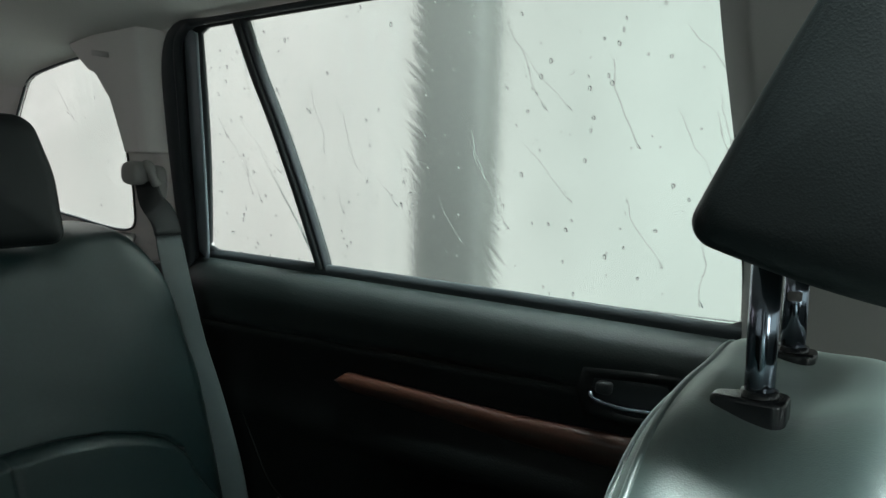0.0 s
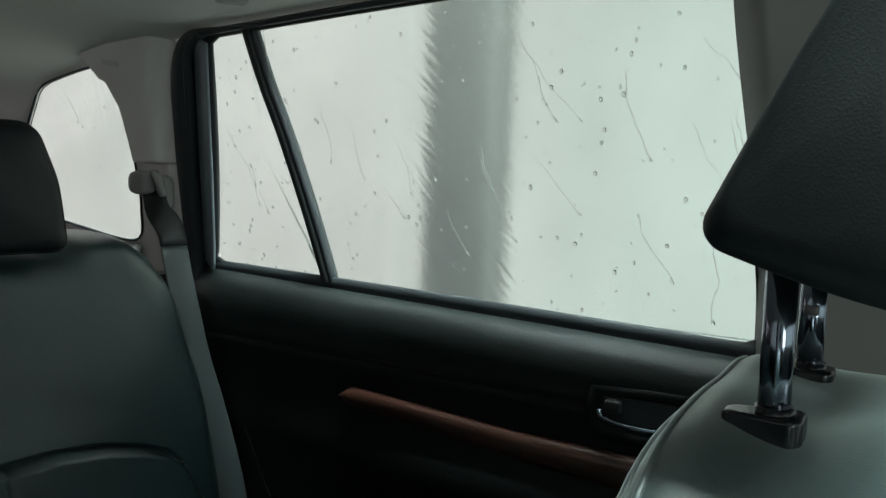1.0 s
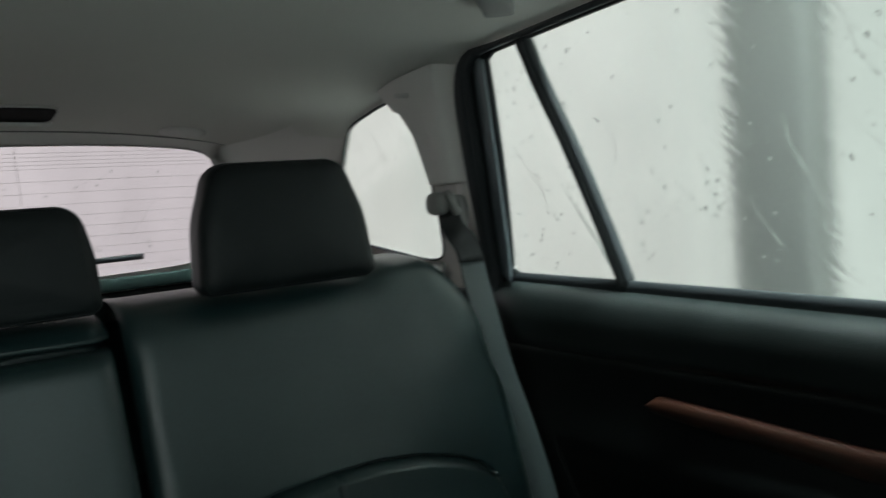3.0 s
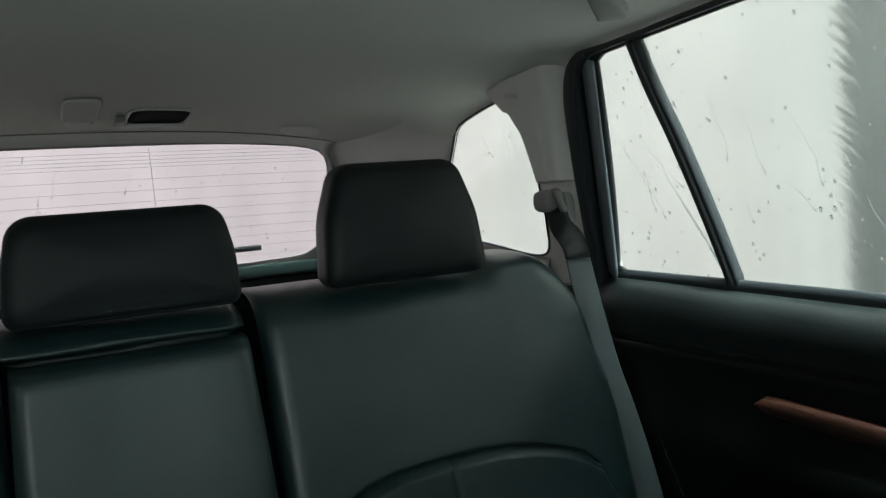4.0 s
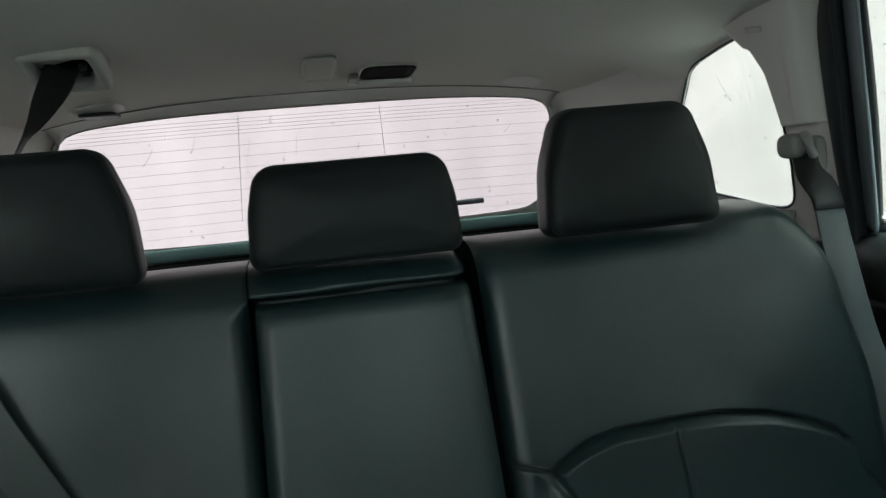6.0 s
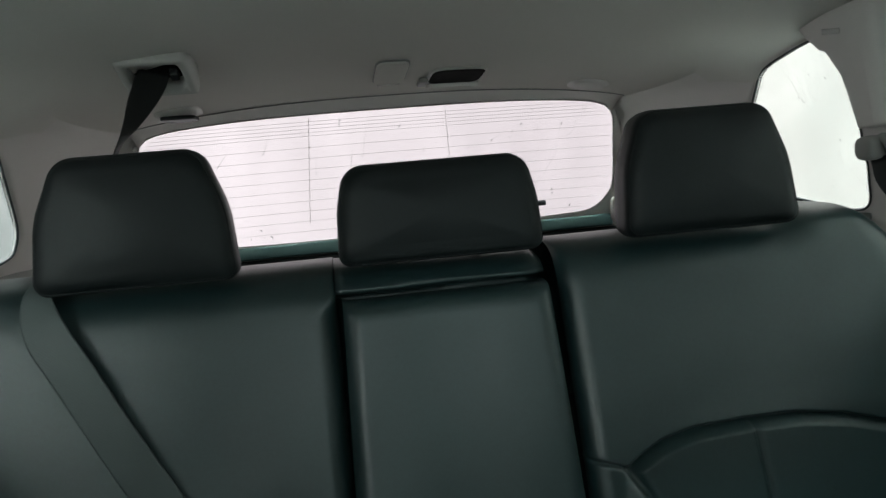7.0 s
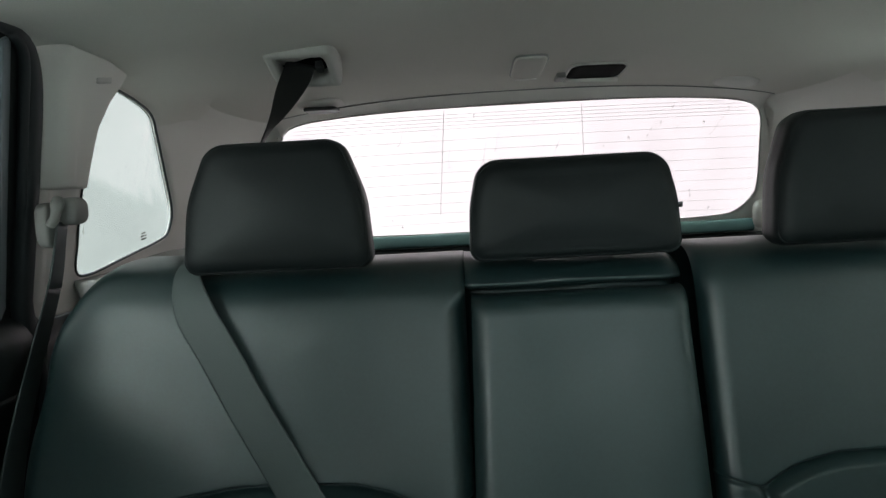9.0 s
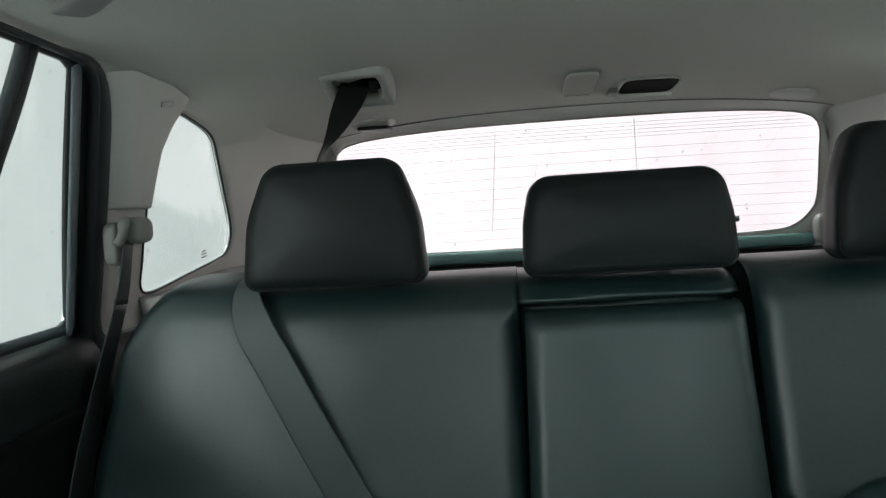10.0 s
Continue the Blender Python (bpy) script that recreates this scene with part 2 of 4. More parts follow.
def tube(path, ru, rv=None, seg=10, up=(0, 0, 1), closed=False, bm=None, power=2.0):
    """A tube of rounded section along a path; ru across, rv along up."""
    bm = bm or bmesh.new()
    path = [Vector(p) for p in path]
    n = len(path)
    rings = []
    for i, p in enumerate(path):
        a = path[(i - 1) % n] if closed or i else path[i]
        b = path[(i + 1) % n] if closed or i < n - 1 else path[i]
        ahead = (b - a).normalized()
        across = ahead.cross(Vector(up)).normalized()
        over = across.cross(ahead).normalized()
        u, v = (ru(i / (n - 1)) if callable(ru) else ru), (rv(i / (n - 1)) if callable(rv) else (rv or (ru(i / (n - 1)) if callable(ru) else ru)))
        ring = []
        for k in range(seg):
            c, s = math.cos(2 * math.pi * k / seg), math.sin(2 * math.pi * k / seg)
            c = math.copysign(abs(c) ** (2 / power), c)
            s = math.copysign(abs(s) ** (2 / power), s)
            ring.append(bm.verts.new(p + across * (u * c) + over * (v * s)))
        rings.append(ring)
    for i in range(n if closed else n - 1):
        a, b = rings[i], rings[(i + 1) % n]
        for k in range(seg):
            bm.faces.new((a[k], a[(k + 1) % seg], b[(k + 1) % seg], b[k]))
    if not closed:
        bm.faces.new(rings[0][::-1])
        bm.faces.new(rings[-1])
    return bm


def box(centre, size, r=0.004, seg=2, turn=None, bm=None):
    """A box with rounded edges."""
    own = bmesh.new()
    bmesh.ops.create_cube(own, size=1)
    bmesh.ops.scale(own, vec=size, verts=own.verts)
    if r:
        bmesh.ops.bevel(own, geom=list(own.edges), offset=min(r, 0.45 * min(size)), segments=seg, profile=0.5, affect="EDGES")
    m = Matrix.Translation(centre) @ (turn or Matrix())
    bmesh.ops.transform(own, matrix=m, verts=own.verts)
    if bm is None:
        return own
    me = bpy.data.meshes.new("scratch")
    own.to_mesh(me)
    own.free()
    bm.from_mesh(me)
    bpy.data.meshes.remove(me)
    return bm


def puffed(centre, half, power=5.0, cuts=14, shape=None):
    """A padded block: a cube rounded off to a super-ellipsoid, then shaped by shape(unit point) -> unit point."""
    bm = bmesh.new()
    bmesh.ops.create_cube(bm, size=2)
    bmesh.ops.subdivide_edges(bm, edges=list(bm.edges), cuts=cuts, use_grid_fill=True)
    for v in bm.verts:
        p = np.array(v.co)
        p = np.sin(p * math.pi / 2) * 0.35 + p * 0.65
        p = p / max((np.abs(p) ** power).sum() ** (1 / power), 1e-6)
        if shape:
            p = shape(*p)
        v.co = Vector(centre) + Vector([p[k] * half[k] for k in range(3)])
    return bm


def rounded(corners, radii, n=8, bow=0.0):
    """A closed outline: a polygon with rounded corners and slightly bowed sides."""
    pts, m = [], len(corners)
    c = np.array(corners, float)
    for i in range(m):
        a, b, d = c[i - 1], c[i], c[(i + 1) % m]
        u, w = (a - b) / np.linalg.norm(a - b), (d - b) / np.linalg.norm(d - b)
        half = math.acos(max(-1.0, min(1.0, float(u @ w)))) / 2
        r = radii[i]
        t = r / math.tan(half)
        mid = b + (u + w) / np.linalg.norm(u + w) * (r / math.sin(half))
        s0, s1 = b + u * t - mid, b + w * t - mid
        a0, a1 = math.atan2(s0[1], s0[0]), math.atan2(s1[1], s1[0])
        da = (a1 - a0 + math.pi) % (2 * math.pi) - math.pi
        for k in range(n + 1):
            g = a0 + da * k / n
            pts.append(mid + r * np.array((math.cos(g), math.sin(g))))
        e = d + (b - d) / np.linalg.norm(b - d) * (radii[(i + 1) % m] / math.tan(math.acos(max(-1.0, min(1.0, float(((b - d) / np.linalg.norm(b - d)) @ ((c[(i + 2) % m] - d) / np.linalg.norm(c[(i + 2) % m] - d)))))) / 2))
        f = pts[-1]
        out = np.array(((e - f)[1], -(e - f)[0])) / max(1e-9, np.linalg.norm(e - f))
        for k in range(1, n):
            pts.append(f + (e - f) * k / n + out * bow * math.sin(math.pi * k / n))
    return np.array(pts)


def cushion(loop, place, d0, d1, r0, r1, bulge=0.0):
    """A padded body: an outline swept from depth d0 to d1 with rounded rims and domed ends; place(a, b, depth) -> xyz."""
    bm = bmesh.new()
    mid = (loop.max(axis=0) + loop.min(axis=0)) / 2
    half = (loop.max(axis=0) - loop.min(axis=0)) / 2
    rings = [(k, -bulge * (1 - k * k), r0) for k in (0.12, 0.3, 0.5, 0.68, 0.84, 0.94)]
    rows = []
    for k, lift, r in rings:
        rows.append((mid + (loop - mid) * (1 - r / half) * k, d0 + lift))
    for q in range(7):
        g = q / 6 * math.pi / 2
        rows.append((mid + (loop - mid) * (1 - r0 * (1 - math.sin(g)) / half), d0 + r0 * (1 - math.cos(g))))
    for q in range(1, 4):
        rows.append((loop, d0 + r0 + (d1 - r1 - d0 - r0) * q / 4))
    for q in range(7):
        g = q / 6 * math.pi / 2
        rows.append((mid + (loop - mid) * (1 - r1 * (1 - math.cos(g)) / half), d1 - r1 * (1 - math.sin(g))))
    for k, lift, r in rings[::-1]:
        rows.append((mid + (loop - mid) * (1 - r1 / half) * k, d1 - lift))
    vs = [[bm.verts.new(place(q[0], q[1], d)) for q in ring] for ring, d in rows]
    n = len(loop)
    for a, b in zip(vs, vs[1:]):
        for i in range(n):
            bm.faces.new((a[i], a[(i + 1) % n], b[(i + 1) % n], b[i]))
    bm.faces.new(vs[0][::-1])
    bm.faces.new(vs[-1])
    return bm


def ribbon(path, across, width, thick=0.0014):
    """Flat webbing along a path; across: the width's direction at each point."""
    bm = bmesh.new()
    rows = []
    n = len(path)
    for i, p in enumerate(path):
        p, w = Vector(p), Vector(across[i]).normalized()
        ahead = (Vector(path[min(i + 1, n - 1)]) - Vector(path[max(i - 1, 0)])).normalized()
        w = (w - ahead * w.dot(ahead)).normalized()
        o = ahead.cross(w) * thick / 2
        h = w * (width[i] if hasattr(width, "__len__") else width) / 2
        rows.append([bm.verts.new(q) for q in (p - h - o, p - h * 0.9 - o * 1.3, p + h * 0.9 - o * 1.3, p + h - o, p + h + o, p + h * 0.9 + o * 1.3, p - h * 0.9 + o * 1.3, p - h + o)])
    for a, b in zip(rows, rows[1:]):
        for k in range(8):
            bm.faces.new((a[k], a[(k + 1) % 8], b[(k + 1) % 8], b[k]))
    bm.faces.new(rows[0])
    bm.faces.new(rows[-1][::-1])
    return bm


def thick(bm, by):
    """Gives a sheet thickness: a second skin moved by the vector, with closed edges."""
    bmesh.ops.recalc_face_normals(bm, faces=bm.faces)
    made = bmesh.ops.extrude_face_region(bm, geom=list(bm.faces), use_keep_orig=True)
    bmesh.ops.translate(bm, vec=by, verts=[g for g in made["geom"] if isinstance(g, bmesh.types.BMVert)])
    return bm


def smooth01(a, b, x):
    t = min(max((x - a) / (b - a), 0.0), 1.0)
    return t * t * (3 - 2 * t)


# ---- the cabin's shape: x across (0 in the middle), y towards the tailgate, z up from the cabin floor ----
def roof_mid(y):
    return float(np.interp(y, [-1.0, -0.3, 0.5, 1.0, 1.3, 1.6, 1.85], [1.10, 1.16, 1.178, 1.165, 1.150, 1.128, 1.112]))


def roof(x, y):
    drop = 0.03 + 0.022 * smooth01(0.9, 1.25, y)
    swell = 0.010 * math.exp(-((x + 0.365) / 0.085) ** 2 - ((y - 1.43) / 0.08) ** 2)
    return roof_mid(y) - drop * abs(x / 0.62) ** 2.5 - swell


def side(y, z):
    """Half the cabin's width at the window line and the side trim."""
    b = 0.722 - 0.259 * (z - 0.80) if z > 0.80 else 0.722
    # behind the quarter windows the trim leans over towards the headliner
    lean = 11.0 * min(max(0.0, z - 1.035), 0.09) ** 2 * smooth01(1.30, 1.50, y)
    return b - 0.023 * smooth01(1.05, 1.16, y) - 0.080 * max(0.0, (y - 1.40) / 0.45) ** 1.6 - lean


def rear_y(z):
    return 1.827 + (1.065 - z) * 0.481


def outline(pts, n=96):
    return spline(pts, n, closed=True)


def ring_sheet(inner, outer, place, nr=8):
    """A sheet between two closed outlines of equal count; place(a, b) -> xyz."""
    n = len(inner)
    bm = bmesh.new()
    vs = [[bm.verts.new(place(*(inner[i] * (1 - k / nr) + outer[i] * (k / nr)))) for k in range(nr + 1)] for i in range(n)]
    for i in range(n):
        a, b = vs[i], vs[(i + 1) % n]
        for k in range(nr):
            bm.faces.new((a[k], b[k], b[k + 1], a[k + 1]))
    return bm


def filled(loop, place, thick, direction):
    """A pane: a closed outline filled, with thickness along direction."""
    bm = bmesh.new()
    mid = np.mean(loop, axis=0)
    d = Vector(direction) * thick
    faces = []
    for lift in (Vector(), d):
        c = bm.verts.new(Vector(place(*mid)) + lift)
        r = [[bm.verts.new(Vector(place(*(mid + (q - mid) * k))) + lift) for q in loop] for k in (0.33, 0.66, 1.0)]
        n = len(loop)
        for i in range(n):
            j = (i + 1) % n
            bm.faces.new((c, r[0][i], r[0][j]))
            for k in range(2):
                bm.faces.new((r[k][i], r[k + 1][i], r[k + 1][j], r[k][j]))
        faces.append(r[2])
    a, b = faces
    for i in range(len(a)):
        j = (i + 1) % len(a)
        bm.faces.new((a[i], b[i], b[j], a[j]))
    return bm


def square_out(loop, centre, y0, y1, z0, z1):
    """For each point of a loop, the point on a rectangle in the same direction from the centre."""
    out = []
    for q in loop:
        d = q - centre
        k = min([(y1 - centre[0]) / d[0] if d[0] > 1e-9 else 1e9, (y0 - centre[0]) / d[0] if d[0] < -1e-9 else 1e9,
                 (z1 - centre[1]) / d[1] if d[1] > 1e-9 else 1e9, (z0 - centre[1]) / d[1] if d[1] < -1e-9 else 1e9])
        out.append(centre + d * k)
    return np.array(out)


# ---- headliner ----
def headliner():
    """The headliner's sheet with an assumed, unseen sunroof cut out above the front seats."""
    def at(u, v):
        y = -0.95 + 2.77 * v
        x = (2 * u - 1) * (side(y, 1.03) - 0.012)
        return (x, y, roof(x, y))
    bm = grid(at, 130, 120)
    # opening out of view, cut to let the overhead glow reach the seats
    gone = [f for f in bm.faces if abs(f.calc_center_median().x) < 0.40 and -0.60 < f.calc_center_median().y < 0.16]
    bmesh.ops.delete(bm, geom=gone, context="FACES")
    return thick(bm, (0, 0, 0.03))


ceiling = link("ceiling", headliner(), LINER)
tagged(ceiling, "grey-beige cloth headliner with an assumed open sunroof", "headliner", kind="structure")

# ---- floor, front end and outer skin ----
floor = link("floor", box((0, 0.45, -0.02), (1.50, 3.1, 0.04), 0.005), CARPET)
tagged(floor, "black carpeted cabin floor", "floor", kind="structure")
dash = link("wall_front", puffed((0, -0.95, 0.45), (0.74, 0.22, 0.36), 6), BLACK)
tagged(dash, "black dashboard wall at the front of the cabin", "dashboard", kind="structure")
for s, name in ((1, "wall_side_1"), (-1, "wall_side_2")):
    w = link(name, box((s * 0.755, 0.45, 0.38), (0.05, 3.1, 0.80), 0.01), BLACK)
    tagged(w, "dark lower side wall of the car", "wall", kind="structure")
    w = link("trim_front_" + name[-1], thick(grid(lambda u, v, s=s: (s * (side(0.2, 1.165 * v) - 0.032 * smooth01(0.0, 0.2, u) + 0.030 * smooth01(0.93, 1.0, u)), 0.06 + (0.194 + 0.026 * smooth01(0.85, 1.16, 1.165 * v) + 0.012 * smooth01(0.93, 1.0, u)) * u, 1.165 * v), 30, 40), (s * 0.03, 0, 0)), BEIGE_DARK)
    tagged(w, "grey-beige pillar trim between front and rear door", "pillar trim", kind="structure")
rear_low = link("wall_rear", box((0, 1.99, 0.38), (1.40, 0.05, 0.76), 0.01), BLACK)
tagged(rear_low, "black inner panel of the tailgate", "wall", kind="structure")

# ---- side trim behind the rear doors, with the quarter windows ----
QUARTER = [(1.221, 1.090), (1.30, 1.081), (1.360, 1.066), (1.40, 1.040), (1.45, 0.985), (1.505, 0.915), (1.512, 0.88), (1.49, 0.857), (1.36, 0.836), (1.214, 0.823),
           (1.190, 0.875), (1.181, 0.93), (1.174, 1.0), (1.184, 1.055), (1.200, 1.083)]


def door_loop():
    """The opening of the rear door's glass, with square front and rounded rear corners."""
    pts = []
    corners = [(1.050, 0.802), (0.262, 0.784), (0.284, 1.139), (0.973, 1.118)]
    for i, a in enumerate(corners):
        b = corners[(i + 1) % 4]
        for t in np.linspace(0.02, 0.98, 24):
            bow = 0.010 * math.sin(math.pi * t) if i == 2 else (-0.006 * math.sin(math.pi * t) if i == 3 else 0)
            if i == 3:
                pts.append((a[0] + (b[0] - a[0]) * t + bow, a[1] + (b[1] - a[1]) * t))
            else:
                pts.append((a[0] + (b[0] - a[0]) * t, a[1] + (b[1] - a[1]) * t + bow * 0.3))
    return np.array(pts)


def door_outer(loop):
    """The outer line of the door's frame: wide behind the glass, narrow above, below and in front."""
    out = []
    for y, z in loop:
        t = (1.139 - z) / 0.34
        back = 0.092 - 0.04 * t
        k = smooth01(0.90, 1.0, y - 0.077 * t)
        y2 = y + back * k - (0.02 if y < 0.30 else 0)
        z2 = z + (0.004 if z > 1.09 else (-0.018 if z < 0.81 else 0))
        out.append((y2, z2))
    return np.array(out)


for s, tail in ((1, "1"), (-1, "2")):
    q = outline([(y + (0.008 if s > 0 and 1.33 < y < 1.48 and z > 0.95 else 0.0) - (0.009 if s > 0 and y < 1.20 and z < 1.07 else 0.0), z) for y, z in QUARTER])
    place = lambda y, z, s=s: (s * side(y, z), min(y, rear_y(z) - 0.002), z)
    out = square_out(q, np.array([1.33, 0.96]), 1.047, 1.90, 0.775, 1.150)
    trim = link("trim_side_" + tail, thick(ring_sheet(q, out, place, 14), (s * 0.005, 0, 0)), BEIGE)
    tagged(trim, "beige plastic side trim round the quarter window", "side trim", kind="structure")
    low_trim = link("trim_low_" + tail, thick(grid(lambda u, v, s=s: (s * (side(1.047 + 0.853 * u, 0.79) - 0.001), 1.047 + 0.853 * u, 0.40 + 0.372 * v), 30, 6), (s * 0.005, 0, 0)), BLACK)
    tagged(low_trim, "black lower side trim beside the rear seat", "side trim", kind="structure")
    win = thing("window_" + tail, (s * 0.68, 1.33, 0.82), "wet quarter window with a black rubber edge", "window", kind="structure")
    pane = part("pane", filled(q * 1.0, lambda y, z, s=s: (s * (side(y, z) + 0.004), y, z), 0.004, (s, 0, 0)), GLASS_QUARTER, win, "wet misted glass", False)
    pane.visible_shadow = False
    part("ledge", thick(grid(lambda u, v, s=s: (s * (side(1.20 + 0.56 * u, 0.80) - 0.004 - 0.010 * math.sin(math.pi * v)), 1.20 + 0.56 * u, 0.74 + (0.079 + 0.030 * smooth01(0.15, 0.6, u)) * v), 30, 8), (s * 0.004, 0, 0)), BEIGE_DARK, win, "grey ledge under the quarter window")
    if s < 0:
        for k in range(3):
            part("glass_mark", box((s * (side(1.425, 0.866) + 0.0025), 1.425, 0.862 + 0.005 * k), (0.0012, 0.022 - 0.006 * (k == 2), 0.0024), 0.0003, 1, pose(0, 0, 0, 6, 14.5, 0)), STEEL, win, "small grey printed mark on the glass")
    part("gasket", tube([place(*p) for p in q], 0.0022, 0.0022, 6, (1, 0, 0), True), RUBBER, win, "thin black rubber edge")

    # the headliner rolls down to the trim above the quarter window
    def cove(u, v, s=s):
        y = 1.205 + 0.315 * u
        r = 0.002 + 0.055 * smooth01(1.20, 1.29, y) * (1 - smooth01(1.40, 1.52, y))
        xs = side(y, 1.09)
        a = Vector((xs - 1.3 * r, roof(xs - 1.3 * r, y) - 0.0005))
        low = max(float(np.interp(y, [1.20, 1.22, 1.30, 1.36, 1.40, 1.45], [1.094, 1.094, 1.085, 1.071, 1.046, 1.0])), roof(xs, y) - 0.022 - 0.35 * r)
        b = Vector((side(y, low) - 0.002, low))
        c = Vector((xs - 0.002, roof(xs, y) - 0.0015))
        q = a * (1 - v) ** 2 + c * (2 * v * (1 - v)) + b * v * v
        return (s * q.x, y, q.y)
    tagged(link("trim_cove_" + tail, grid(cove, 40, 10), LINER), "grey-beige headliner edge rolled down to the side trim", "headliner edge", kind="structure")

    # the proud upper part of the pillar trim: a ridge along the door, a tip under the headliner, a step above the belt's recess
    @functools.lru_cache(None)
    def cover_curve(z, deep):
        return spline(cover_line(z, deep), 61)

    @functools.lru_cache(None)
    def foot_curve(z):
        line = cover_line(z, 0.30)
        return spline([(y, i * (1 - 0.80 * smooth01(0.016, 0.034, y - line[0][0]))) for y, i in line], 41)

    def cover_line(z, deep):
        """(y, inset) across the cover at a height, from the door's seal to the quarter window."""
        front = float(np.interp(z, [0.80, 0.95, 1.13], [1.094, 1.078, 1.050]))
        rear = float(np.interp(z, [0.80, 0.953, 0.982, 1.03, 1.071, 1.09, 1.108, 1.12], [1.160, 1.166, 1.167, 1.170, 1.186, 1.199, 1.214, 1.222])) - (0.008 if s > 0 and z < 1.08 else 0.0)
        return [(front, -0.002), (front + 0.001, 0.010 * deep), (front + 0.006, 0.021 * deep), (front + 0.012, 0.030 * deep), (front + 0.020, 0.0335 * deep), (front + 0.034, 0.032 * deep), ((front + rear) / 2, 0.0255 * deep),
                (rear - 0.020, 0.0195 * deep), (rear - 0.006, 0.0165 * deep), (rear - 0.001, 0.012 * deep), (rear, 0.006 * deep), (rear + 0.001, -0.004)]

    def on_cover(u, v, s=s):
        z = 0.951 + 0.169 * max(0.0, (v - 0.12) / 0.88)
        y, inset = cover_curve(z, 1.0 - 0.9 * smooth01(0.10, 0.0, v))[int(round(u * 60))]
        x = side(y, z) - inset
        top = roof(x, y) - 0.0015
        z = z + (top - 1.120) * smooth01(1.0, 1.12, z) - 0.004 * smooth01(0.12, 0.06, v)
        return (s * x, y, min(z, top))

    def on_foot(u, v, s=s):
        """The recess below: a raised rim along the door that sinks in behind the belt's pivot."""
        z = 0.80 + 0.150 * v
        y, inset = foot_curve(z)[int(round(u * 40))]
        return (s * (side(y, z) - inset), y, z)
    lip = thing("pillar_cover_" + tail, (s * 0.66, 1.12, 0.94), "beige plastic upper pillar cover beside the rear door", "pillar cover", kind="structure")
    part("cover", grid(on_cover, 60, 34), BEIGE, lip)
    part("lower_cover", grid(on_foot, 40, 12), BEIGE, lip, "recessed beige cover behind the belt pivot")
    part("label_plate", box((s * (side(1.140, 1.088) - 0.0285), 1.140, 1.088), (0.002, 0.034, 0.008), 0.0008, 1, pose(0, 0, 0, 8, -14.5 * s, 5 * s)), LABEL, lip, "small raised label with unreadable print")


# ---- rear doors ----
SKIN = [(0.7245, 0.790), (0.712, 0.7885), (0.700, 0.785), (0.690, 0.7785), (0.6835, 0.769), (0.680, 0.757), (0.679, 0.742), (0.681, 0.715), (0.683, 0.680), (0.685, 0.655), (0.682, 0.635), (0.676, 0.612), (0.668, 0.596), (0.664, 0.580),
        (0.668, 0.560), (0.680, 0.545), (0.690, 0.50), (0.694, 0.40), (0.690, 0.20), (0.690, 0.02)]
SKIN_LINE = spline(SKIN, 70)


def skin(y, v):
    """The door's inner skin: a rolled sill, a flat, an armrest that fades out towards the rear, a map pocket."""
    x, z = SKIN_LINE[int(round(v * 69))]
    arm = smooth01(0.93, 0.55, y)
    flat = 0.687
    if z < 0.67:
        x = flat + (x - flat) * (0.25 + 0.75 * arm)
    z = z - 0.025 * (1.05 - y) * smooth01(0.70, 0.79, z)
    x += 0.016 * smooth01(1.02, 1.10, y)
    return x, z


